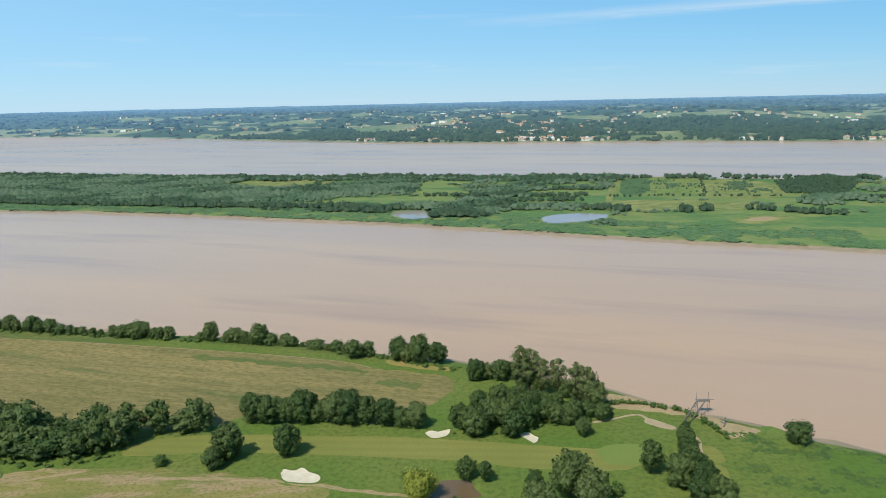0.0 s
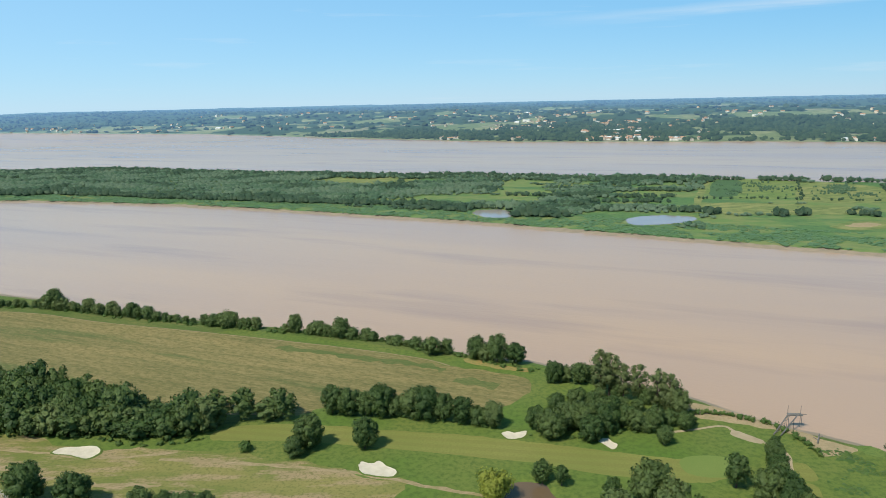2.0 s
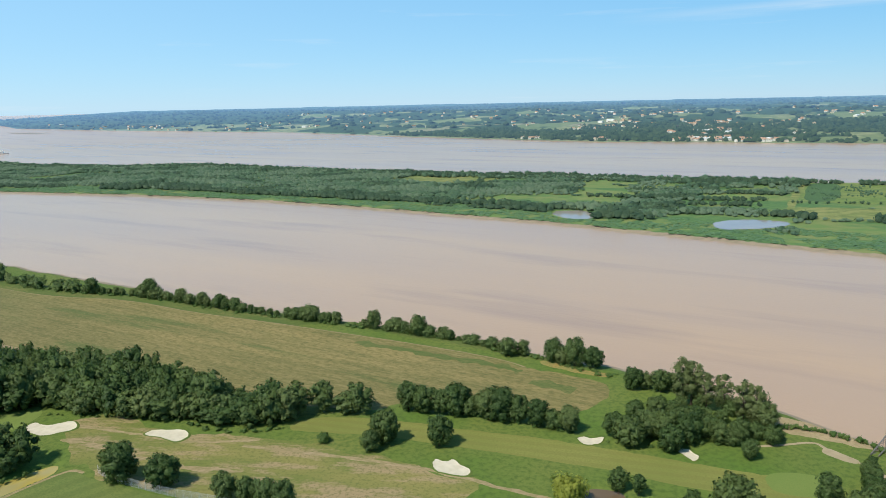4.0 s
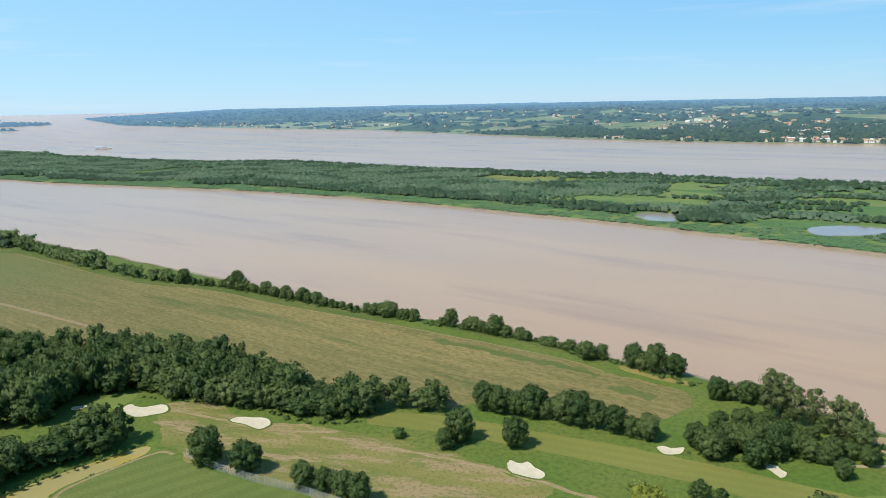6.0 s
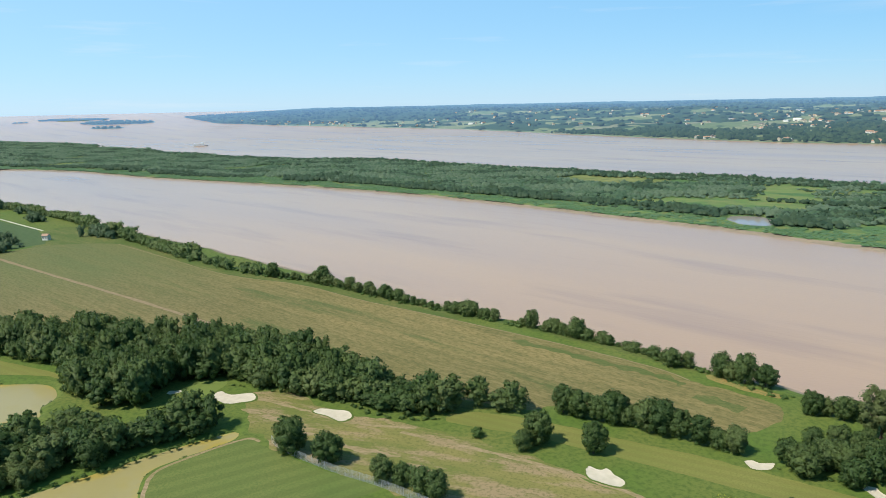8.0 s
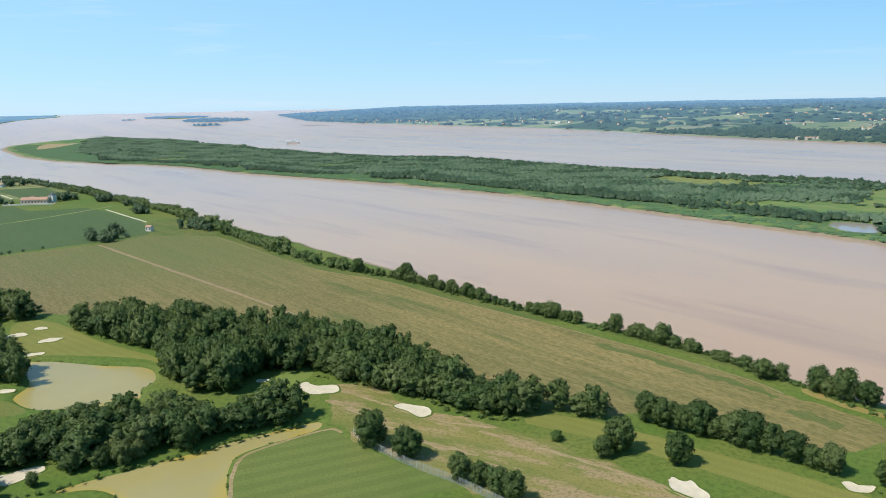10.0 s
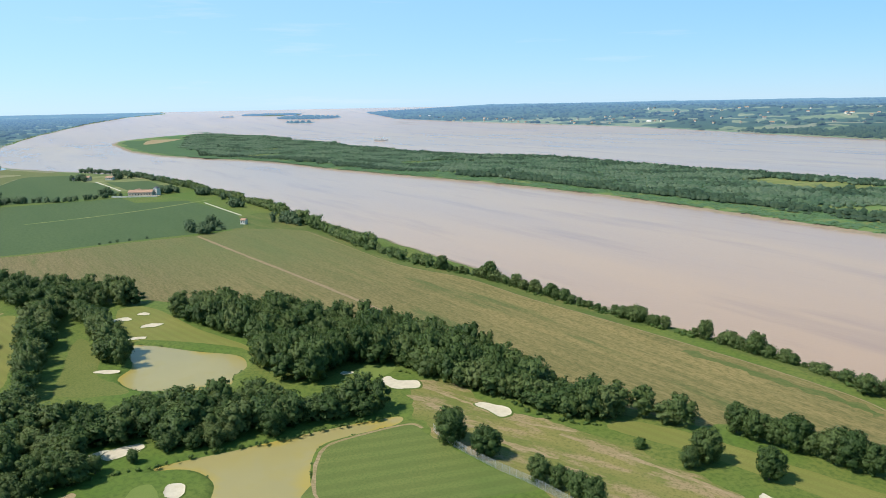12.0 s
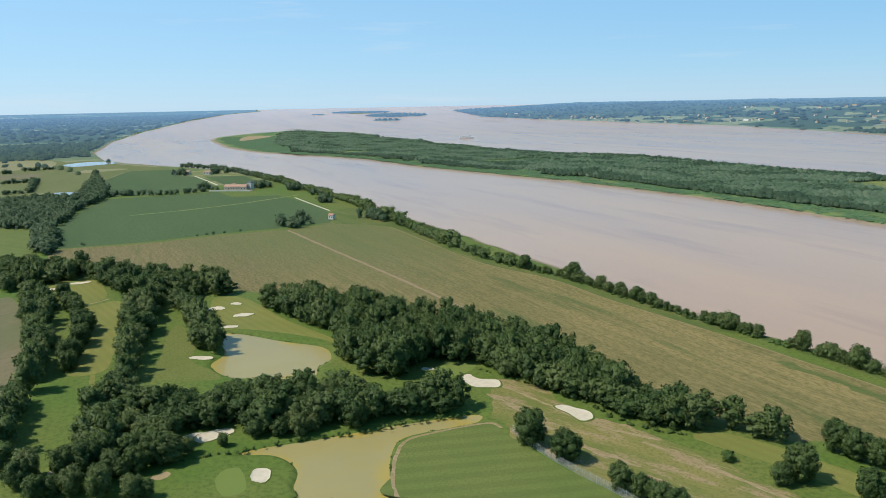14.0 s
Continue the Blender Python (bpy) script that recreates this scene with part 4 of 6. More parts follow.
def crown_shape(seed, high, wide, base, lobes, cards, size, slim=1.0, core=True, loose=1.22):
    """Vertices, triangles and normals of a crown: a rough core, uneven lobes, and many small leaf sprays standing out of them."""
    r = np.random.RandomState(seed)
    bv, bf = BALL[1]
    V, F, N, n = [], [], [], 0
    mid, half = (high + base) / 2, (high - base) / 2
    axis = np.array([0, 0, mid * 0.85])
    centres = []
    for i in range(lobes):
        k = (i + 0.5) / lobes
        h = base + (high - base) * (0.10 + 0.82 * k)
        full = max(0.25, math.sqrt(max(0.05, 1 - ((h - mid) / half) ** 2))) ** slim
        a = i * 2.4 + r.uniform(-0.5, 0.5)
        out = wide * 0.5 * full * r.uniform(0.42, 0.84) * (0.25 if k > 0.95 else 1)
        rad = wide * r.uniform(0.15, 0.28) * (0.75 + 0.4 * full) * (15.0 / max(lobes, 8)) ** 0.33
        centres.append((np.array([math.cos(a) * out, math.sin(a) * out, min(h, high - rad * 0.85)]), rad))
    solid = [(c, rad * 0.72 * np.array([1, 1, 0.9])) for c, rad in centres]
    if core:
        solid.append((np.array([0, 0, mid]), np.array([wide * 0.30, wide * 0.30, half * 0.72])))
    for c, rad in solid:
        bump = 1 + r.uniform(-0.28, 0.22, (len(bv), 1))
        V.append(c + bv * bump * rad)
        N.append(bv * 0.8 + 0.5 * (c - axis) / (wide * 0.4))
        F.append(bf + n)
        n += len(bv)
    # leaf sprays, one bent triangle each
    pick = r.randint(lobes, size=cards)
    c = np.array([q for q, _ in centres])[pick]
    rad = np.array([q for _, q in centres])[pick][:, None]
    d = r.normal(size=(cards, 3)) + 0.8 * (c - axis) / (wide * 0.4)
    d /= np.linalg.norm(d, axis=1)[:, None] + 1e-6
    p = c + d * rad * r.uniform(0.70, loose, (cards, 1)) * np.array([1, 1, 0.9])
    nn = d + r.normal(size=(cards, 3)) * 0.6
    nn /= np.linalg.norm(nn, axis=1)[:, None]
    u = np.cross(nn, r.normal(size=(cards, 3)))
    u /= np.linalg.norm(u, axis=1)[:, None] + 1e-6
    w = np.cross(nn, u)
    sz = size * r.uniform(0.6, 1.4, (cards, 1))
    tri = np.stack([p + u * sz, p - 0.6 * u * sz + w * sz * r.uniform(0.5, 1.0, (cards, 1)), p - 0.6 * u * sz - w * sz * r.uniform(0.5, 1.0, (cards, 1))], 1)
    V.append(tri.reshape(-1, 3))
    N.append(np.repeat(d * 0.85 + nn * 0.4, 3, axis=0))
    F.append(np.arange(cards * 3).reshape(-1, 3) + n)
    N = np.concatenate(N)
    return np.concatenate(V), np.concatenate(F), N / (np.linalg.norm(N, axis=1)[:, None] + 1e-6)


def sky_lit(shape, up=0.8):
    """Foliage seen from afar: shading turned towards the open sky."""
    v, f, nv = shape
    nv = nv * 0.55 + np.array([0, 0, up])
    return v, f, nv / np.linalg.norm(nv, axis=1)[:, None]


def soft_leaves(me, normals):
    """Rounds the shading of leaf clumps, as foliage scatters light."""
    me.polygons.foreach_set("use_smooth", np.full(len(me.polygons), True))
    me.normals_split_custom_set_from_vertices(normals.tolist())
    return me


def limb(a, b, ra, rb, sides=6):
    """A tapered limb between two points."""
    a, b = np.array(a, float), np.array(b, float)
    d = (b - a) / np.linalg.norm(b - a)
    u = np.cross(d, [0.3, 0.9, 0.2])
    u /= np.linalg.norm(u)
    w = np.cross(d, u)
    ang = np.arange(sides) * 2 * math.pi / sides
    ring = np.cos(ang)[:, None] * u + np.sin(ang)[:, None] * w
    f = [[i, (i + 1) % sides, sides + (i + 1) % sides, sides + i] for i in range(sides)]
    return np.concatenate([a + ring * ra, b + ring * rb]), f


def trunk_shape(seed, high, wide, base):
    r = np.random.RandomState(seed)
    V, F, n = [], [], 0
    lean = r.uniform(-0.3, 0.3, 2)
    fork = np.array([lean[0], lean[1], base * 0.9 + 0.8])
    top = np.array([lean[0] * 2, lean[1] * 2, high * 0.8])
    pieces = [((0, 0, -0.3), (0, 0, 0.5), high * 0.045, high * 0.03), ((0, 0, 0.4), fork, high * 0.031, high * 0.023), (fork, top, high * 0.022, high * 0.006)]
    for i in range(5):
        a = i * 1.26 + r.uniform(-0.3, 0.3)
        h = high * r.uniform(0.45, 0.75)
        s = fork + (top - fork) * r.uniform(0.0, 0.45)
        pieces.append((s, (math.cos(a) * wide * 0.32, math.sin(a) * wide * 0.32, h), high * 0.013, high * 0.004))
    for p in pieces:
        v, f = limb(*p)
        V.append(v)
        F += [[k + n for k in q] for q in f]
        n += len(v)
    return np.concatenate(V), F


KINDS = {
    "oak": dict(mat=leaf_oak, label="broad dark-green oak with dense crown", dims=[(12.6, 11.8, 0.9), (11.6, 12.0, 0.7), (13.4, 10.8, 1.1), (12.0, 10.6, 0.6)], lobes=44, cards=3000, size=0.42, slim=1.0),
    "ash": dict(mat=leaf_ash, label="mid-green ash with loose crown", dims=[(12.4, 9.6, 1.0), (11.2, 9.2, 0.8), (13.2, 9.8, 1.3)], lobes=32, cards=2800, size=0.40, slim=1.05, loose=1.4),
    "poplar": dict(mat=leaf_poplar, label="tall pale-green poplar with ragged crown", dims=[(18.0, 7.0, 2.0), (16.0, 6.2, 1.8), (17.0, 7.5, 2.4)], lobes=20, cards=2000, size=0.38, slim=1.1, core=False, loose=1.55),
    "willow": dict(mat=leaf_willow, label="yellow-green weeping willow beside the pond", dims=[(7.5, 9.5, 0.3)], lobes=26, cards=2200, size=0.38, slim=0.8, loose=1.4),
    "bank": dict(mat=leaf_ash, label="small leafy riverbank tree", dims=[(9.0, 8.0, 0.4), (7.5, 7.0, 0.3), (10.0, 8.4, 0.6), (8.2, 8.8, 0.2)], lobes=24, cards=1700, size=0.38, slim=1.05, loose=1.4),
    "sallow": dict(mat=leaf_ash, label="broad grey-green sallow on the riverbank", dims=[(8.4, 9.4, 0.1)], lobes=34, cards=2600, size=0.36, slim=1.1, loose=1.4),
    "conifer": dict(mat=leaf_oak, label="grey-green young tree with visible trunk", dims=[(10.5, 7.0, 2.0)], lobes=22, cards=1800, size=0.36, slim=1.1, core=False, loose=1.4),
    "shrub": dict(mat=leaf_scrub, label="low rounded green shrub", dims=[(3.6, 4.2, 0.0), (2.6, 3.4, 0.0)], lobes=12, cards=500, size=0.3, slim=0.8),
}
GROVE = {}
for ki, (kind, k) in enumerate(KINDS.items()):
    GROVE[kind] = []
    for vi, (high, wide, base) in enumerate(k["dims"]):
        seed = 100 * ki + vi
        cv, cf, cn = sky_lit(crown_shape(seed, high, wide, base, k["lobes"], k["cards"], k["size"], k["slim"], k.get("core", True), k.get("loose", 1.22)), 0.14)
        tv, tf = trunk_shape(seed, high, wide, base)
        GROVE[kind].append((soft_leaves(link_mesh("crown", cv, cf, [k["mat"]]), cn), link_mesh("trunk", tv, tf, [bark])))
NAMES = dict(oak="oak_tree", ash="ash_tree", poplar="poplar_tree", willow="willow_tree", bank="riverbank_tree", sallow="sallow_tree", conifer="young_tree", shrub="shrub")
planted = []


def lie_at(x, y):
    return float(lie(np.array([float(x)]), np.array([float(y)]))[0][0])


def plant(kind, x, y, scale=1.0, label="", group="", turn=None, z=None):
    variants = GROVE[kind]
    c, t = variants[random.randrange(len(variants))]
    root = new(NAMES[kind])
    root.matrix_world = Matrix.LocRotScale((x, y, 0.0 if z is None else z), Euler((0, 0, random.uniform(0, 6.28) if turn is None else turn)), Vector((scale, scale, scale * random.uniform(0.93, 1.07))))
    part("trunk", t, root)
    part("crown", c, root)
    planted.append((x, y))
    return tagged(root, label or KINDS[kind]["label"], "shrub" if kind == "shrub" else "tree", group)


def scatter(outline, gap, seed, n_max=4000):
    """Points about gap apart inside an outline."""
    p = np.array(outline, float)
    r = np.random.RandomState(seed)
    (x0, y0), (x1, y1) = p.min(0), p.max(0)
    nx, ny = int((x1 - x0) / gap) + 1, int((y1 - y0) / (gap * 0.87)) + 1
    gxx, gyy = np.meshgrid(np.arange(nx), np.arange(ny))
    x = x0 + (gxx + 0.5 * (gyy % 2)) * gap + r.uniform(-0.33, 0.33, gxx.shape) * gap
    y = y0 + gyy * gap * 0.87 + r.uniform(-0.33, 0.33, gxx.shape) * gap
    x, y = x.ravel(), y.ravel()
    ok = distance_in(outline, x, y) > 0
    return np.stack([x[ok], y[ok]], -1)[:n_max]


def merged(name, shapes, places, mat, label, category, seed, smooth=False):
    """Many plants of one growth joined into one mesh. places: rows of x, y, z, width scale, height scale."""
    r = np.random.RandomState(seed)
    V, F, N, T, n = [], [], [], [], 0
    for x, y, z, s, h in places:
        v, f, *nv = shapes[r.randint(len(shapes))]
        T.append(np.full(len(v), r.rand()))
        a = r.uniform(0, 6.28)
        ca, sa = math.cos(a) * s, math.sin(a) * s
        V.append(np.stack([v[:, 0] * ca - v[:, 1] * sa + x, v[:, 0] * sa + v[:, 1] * ca + y, v[:, 2] * h + z], -1))
        if nv:
            N.append(np.stack([(nv[0][:, 0] * ca - nv[0][:, 1] * sa) / s, (nv[0][:, 0] * sa + nv[0][:, 1] * ca) / s, nv[0][:, 2]], -1))
        F.append(f + n)
        n += len(v)
    me = link_mesh(name, np.concatenate(V), np.concatenate(F), [mat], smooth)
    if N and not smooth:
        soft_leaves(me, np.concatenate(N))
    me.attributes.new("tone", "FLOAT", "POINT").data.foreach_set("value", np.concatenate(T))
    return tagged(new(name, me), label, category, kind="stuff")


def spaced(line, gap, seed, jitter=0.25):
    p = spline(line, False, 8)
    seg = np.linalg.norm(np.diff(p, axis=0), axis=1)
    s = np.concatenate([[0], np.cumsum(seg)])
    r = np.random.RandomState(seed)
    at = np.arange(gap * 0.3, s[-1], gap)
    at = at + r.uniform(-jitter, jitter, len(at)) * gap
    return np.stack([np.interp(at, s, p[:, 0]), np.interp(at, s, p[:, 1])], -1) + r.uniform(-jitter, jitter, (len(at), 2)) * gap * 0.6


# single trees of the golf course
for (x, y), (kind, scale, label) in zip(LONE, [
        ("oak", 1.0, "large dark-green oak standing on the fairway edge"), ("ash", 0.66, "small grey-green tree beside the oak"),
        ("oak", 0.86, "round dark-green oak on the fairway"), ("shrub", 1.0, "small dark bush in the semi-rough"), ("conifer", 0.78, "slim grey-green tree by the brown pond"),
        ("conifer", 0.6, "small grey-green tree by the brown pond"), ("oak", 1.12, "broad leafy tree below the putting green"), ("conifer", 1.0, ""),
        ("ash", 0.55, "small dark tree at the bunker"), ("sallow", 0.85, "round grey-green tree on the riverbank"), ("oak", 0.3, "small dark tree beside the cart path"),
        ("oak", 0.56, "dark tree beside the cart path"), ("oak", 0.68, "dark tree beside the cart path"), ("oak", 0.82, "tall dark tree beside the cart path"),
        ("conifer", 0.7, "grey-green tree at the pond's end"), ("willow", 1.0, ""), ("shrub", 1.2, "leafy bush below the green"),
        ("oak", 0.98, "dark tree standing at the range fence"), ("oak", 0.88, "dark tree standing at the range fence"), ("ash", 0.74, "smaller tree at the range fence"), ("ash", 0.7, "smaller tree at the range fence")]):
    plant(kind, x, y, scale, label, z=lie_at(x, y))
for x, y, size in ((84, 231, 0.5), (81, 217, 0.62), (78, 206, 0.74), (79, 199, 0.72), (76, 192, 0.8), (81, 190, 0.75)):
    plant("oak", x, y, size, "dark tree in the row beside the cart path")
plant("ash", -157, 186, 0.8, "leafy tree beside the fence oak")
plant("bank", -99, 179, 0.9, "leafy bush at the range fence")
plant("ash", -93, 178, 0.72, "smaller tree at the range fence")
plant("ash", 27, 187, 0.9, "leafy green tree below the putting green")
plant("ash", 43, 190, 0.95, "leafy green tree below the putting green")

# tree line between fairway and stubble
for i, (x, y) in enumerate(spaced(ROW_R1, 6.3, 11, 0.15)):
    plant(("ash", "oak", "ash", "oak", "bank")[i % 5], x, y, random.uniform(0.8, 0.98), "", "tree line beside the fairway")
for x, y, kind, size in (
    (5, 245, "oak", 0.8), (10, 240, "oak", 1.05), (16, 247, "ash", 1.0), (22, 247, "oak", 1.08), (24, 238, "oak", 0.95), (30, 245, "oak", 1.0),
    (29, 253, "ash", 1.0), (20, 260, "oak", 0.85), (26, 262, "ash", 0.85), (13, 260, "ash", 0.8), (33, 257, "oak", 0.9), (38, 251, "bank", 0.9),
    (41, 247, "ash", 0.75), (45, 247, "bank", 0.8), (38, 264, "bank", 0.9), (44, 264, "bank", 0.8), (48, 249, "ash", 0.8), (54, 253, "bank", 0.8),
    (59, 249, "ash", 0.65), (62, 253, "bank", 0.5), (59, 261, "ash", 0.9), (23, 271, "bank", 0.75), (30, 270, "bank", 0.8), (13, 291, "oak", 0.85),
    (18, 293, "bank", 0.9), (24, 290, "ash", 0.85), (28, 293, "ash", 0.8), (31, 279, "poplar", 1.05), (35, 279, "poplar", 1.12), (38, 277, "bank", 0.9),
    (40, 275, "poplar", 0.8), (46, 275, "poplar", 1.0), (49, 272, "bank", 0.9), (52, 265, "poplar", 1.05), (56, 263, "poplar", 1.0), (56, 272, "bank", 0.9)):
    plant(kind, x, y, size * (1.0 if kind == "poplar" else 0.86), "", "grove beside the river")
for x, y, kind, size in (
    (-44, 322, "bank", 1.0), (-37, 324, "bank", 0.7), (-22, 319, "bank", 1.1), (-18, 317, "bank", 0.9), (-12, 314, "ash", 0.95), (-4, 313, "oak", 0.8)):
    plant(kind, x, y, size, "", "riverbank trees", z=lie_at(x, y))
for x, y in spaced(ROW_C, 10.5, 13):
    plant("oak", x, y, random.uniform(0.7, 0.95), "", "trees along the striped fairway")

# riverbank row, with its gaps
gaps = [(-142, -130), (-49, 60)]
inland = spline(BANK_ROW, False, 4)
bank_rows = []
for i, (x, y) in enumerate(spaced(inland[::4], 4.7, 14)):
    if any(lo < x < hi for lo, hi in gaps) or (x < -150 and random.random() < 0.06):
        continue
    bank_rows.append((x, y))
for i, (x, y) in enumerate(bank_rows):
    if math.hypot(x, y) < 520:
        grow = (1.0 + 0.35 * float(ripple(x, y, 45, 78, 2))) * random.choice((0.42, 0.52, 0.62, 0.72, 0.85, 1.08)) * random.uniform(0.9, 1.1)
        plant("bank" if random.random() < 0.75 else "ash", x, y, min(grow, 1.25) * (1.15 if x > -30 else 1.0), "", "riverbank trees", z=lie_at(x, y))

WOOD_W7 = [(-290, 96), (-284, 105), (-267, 117), (-267, 133), (-251, 145), (-245, 158), (-237, 170), (-223, 160), (-234, 134), (-249, 113), (-270, 90)]
WOOD_W6 = [(-252, 50), (-237, 66), (-229, 80), (-227, 98), (-262, 112), (-274, 92), (-268, 74), (-258, 56)]
for x, y, size in ((-242, 44, 0.7), (-241, 49, 0.6), (-237, 54, 0.75), (-254, 42, 0.8), (-227, 59, 0.75), (-219, 66, 0.7), (-218, 70, 0.55), (-258, 46, 0.9), (-236, 92, 0.5), (-233, 104, 0.42), (-231, 116, 0.6)):
    plant("ash", x, y, size, "loose green tree beside the sandy path", "trees by the sandy path")
# woods of the course: those that stand at their near edge are single trees, the rest is one growth
woods = [(WOOD_W3, 6.6, 21), (WOOD_W3b[:4] + [(x, y + 7) for x, y in WOOD_W3b[4:]], 6.8, 22), (WOOD_W4, 6.8, 23), (WOOD_W5[:7] + [(x, y + 7) for x, y in WOOD_W5[7:10]] + WOOD_W5[10:], 7.2, 24), (STRIP_A, 7.4, 25), (STRIP_B, 7.2, 26), (BACK_BELT, 7.8, 27), (CLUMP_D, 6.4, 28), (WOOD_W6, 6.8, 30), (WOOD_W7, 6.8, 33)]
rest, rest_ash = [], []
for outline, gap, seed in woods:
    for x, y in scatter(outline, gap, seed):
        if any((x - a) ** 2 + (y - b) ** 2 < 16 for a, b in planted[-60:]):
            continue
        edge = distance_in(outline, np.array([x]), np.array([y]))[0]
        if (x + 284) ** 2 + (y - 229) ** 2 < 100 or (x + 238) ** 2 / 170 + (y - 101) ** 2 / 230 < 1:
            continue
        if seed == 30 and distance_in(WOOD_W4, np.array([x]), np.array([y]))[0] > 3:
            continue
        if edge < {21: -1, 25: 1.5, 26: 3.0, 23: 4.0}.get(seed, 2.0):
            continue
        if math.hypot(x, y) < 262 and len(planted) < 285 and edge < 11:
            plant("oak" if random.random() < 0.65 else "ash", x, y, random.uniform(0.66, 1.0) * (0.82 if seed == 23 else 1.0), "", "edge of the course woods")
        else:
            lofty = 1.1 if seed in (22, 24) else 0.84 if seed in (21, 23, 33) else 0.95
            (rest_ash if random.random() < (0.75 if seed in (25, 26, 28, 30) else 0.22) else rest).append((x, y, 0, random.uniform(0.72, 1.2), lofty * random.choice((0.72, 0.85, 0.92, 1.0, 1.05, 1.12, 1.28)) * random.uniform(0.92, 1.08)))
wood_shapes = [sky_lit(crown_shape(700 + i, 13.5 - 0.4 * i, 9.6 + 0.3 * (i % 3), 1.0, 18, 720, 0.58, 0.75), 0.22) for i in range(5)]
merged("woodland", wood_shapes, rest, leaf_oak, "dense dark-green oak woods round the course", "woodland", 31)
merged("woodland", wood_shapes, rest_ash, leaf_ash, "lighter ash trees among the course woods", "woodland", 32)

# farther woods and hedges on the near shore
mid_shapes = [sky_lit(crown_shape(720 + i, 10.0, 9.6, 0.2, 8, 100, 0.9, 0.7), 0.3) for i in range(5)]
bank_far = [(x, y + 2 * k, 0.0, q * random.uniform(0.8, 1.15), q * random.uniform(0.8, 1.15)) for x, y in bank_rows if math.hypot(x, y) >= 520 for k in (0, 1) for q in [0.85 + 0.45 * float(ripple(x, y, 60, 46, 2))] if random.random() < 0.75]
far_rows = []
for line, gap, size in ((HEDGE_A, 8.0, 0.3), (HEDGE_C, 8.0, 0.8), (NEAR_BANK[17:21], 8.0, 1.0)):
    for x, y in spaced(line, gap, 41, 0.4):
        if size < 0.5 and ripple(x, y, 30, 79, 2) + random.uniform(-0.3, 0.3) < 0.05:
            continue
        far_rows.append((x, y - (14 if size == 1.0 else 0), 0, random.uniform(0.7, 1.2) * size, random.uniform(0.6, 1.1) * size))
for x, y, n, spread in ((-630, 375, 12, 17), (-655, 405, 5, 9), (-975, 535, 14, 22), (-900, 545, 10, 18), (-760, 500, 6, 10), (-600, 462, 12, 17), (-1250, 600, 8, 22), (-1020, 470, 5, 12), (-1280, 545, 8, 24), (-830, 540, 6, 12)):
    for _ in range(n):
        far_rows.append((x + random.gauss(0, spread * 0.6), y + random.gauss(0, spread * 0.35), 0, random.uniform(0.7, 1.15), random.uniform(0.7, 1.2)))
for line in ([(-1622, 362), (-1621, 421)], [(-1372, 270), (-1368, 325)], [(-1205, 235), (-1189, 265)], [(-1192, 271), (-1390, 331)], [(-1591, 316), (-1579, 337)], [(-1099, 320), (-1304, 396), (-1433, 444)], [(-1072, 350), (-1030, 359)]):
    for x, y in spaced(line, 9, 45, 0.4):
        far_rows.append((x, y, 0, random.uniform(0.7, 1.2), random.uniform(0.5, 1.0)))
for x, y in scatter(POLDER_WOOD, 9.5, 42):
    far_rows.append((x, y, 0, random.uniform(0.8, 1.2), random.uniform(0.75, 1.2)))
merged("woodland", mid_shapes, bank_far, leaf_ash, "low trees along the farther riverbank", "woodland", 40)
merged("woodland", mid_shapes, far_rows, leaf_far, "hedgerow trees and damp woods on the plain", "woodland", 43)

# ---- island growth ----
blob_shapes = [sky_lit(crown_shape(740 + i, 7.6, 10.5, -1.6, 1, 12, 0.8, 0.4)) for i in range(6)]
pts = scatter(ISLAND, 8.6, 51, 90000)
ix, iy = pts[:, 0], pts[:, 1]
inn = distance_in(ISLAND, ix, iy)
near_line = spline(ISLAND_NEAR[:18], False, 3)
shore_gap = np.sqrt(((ix[:, None] - near_line[None, :, 0]) ** 2 + (iy[:, None] - near_line[None, :, 1]) ** 2).min(1))
seen = (np.degrees(np.arctan2(-ix, iy)) > -36) & (inn > 10)
far_line = spline([(x - 3, y - 8) for x, y in ISLAND_FAR[2:]], False, 3)
back = np.sqrt(((ix[:, None] - far_line[None, :, 0]) ** 2 + (iy[:, None] - far_line[None, :, 1]) ** 2).min(1)) < 55
rr = np.random.RandomState(52)
wood_i = ripple(ix, iy, 260, 53, 3) + 0.4 * step(-ix, -100, 500) - 0.32 * step(ix, -80, 60) + 0.75 * step(ix, -80, 60) * ripple(ix * 0.5, iy, 70, 88, 2) - 0.6 * step(ix, 180, 200)
reeds = shore_gap < 56 + 10 * ripple(ix, iy, 120, 57, 2)
open_land = np.zeros(len(ix), bool)
OPEN_TIP = [(-1500, 940), (-1700, 1060), (-2032, 1178), (-2500, 1480), (-3040, 1815), (-3400, 2100), (-3400, 1200), (-2400, 950)]
for m in (OPEN_TIP, ISL_MEADOW1, ISL_MEADOW2, ISL_MEADOW3, ISL_LIME, ISL_BRIGHT, ISL_POND1, ISL_POND2):
    open_land |= distance_in(m, ix, iy) > (-6 if m is not OPEN_TIP else 25 * ripple(ix, iy, 90, 50, 3))
back &= (ix < 265) & (ix > -1900)
keep = seen & ((~reeds & ~open_land & (wood_i + rr.uniform(-0.12, 0.12, len(ix)) > -0.24)) | back)
tall_back = back & (ripple(ix, iy, 140, 49, 3) > -0.35)
tall = (wood_i > 0.15) | tall_back
iz = lie(ix, iy)[0]
rows_dark, rows_grey, rows_front = [], [], []
mottle = ripple(ix * 0.55, iy, 120, 46, 3)
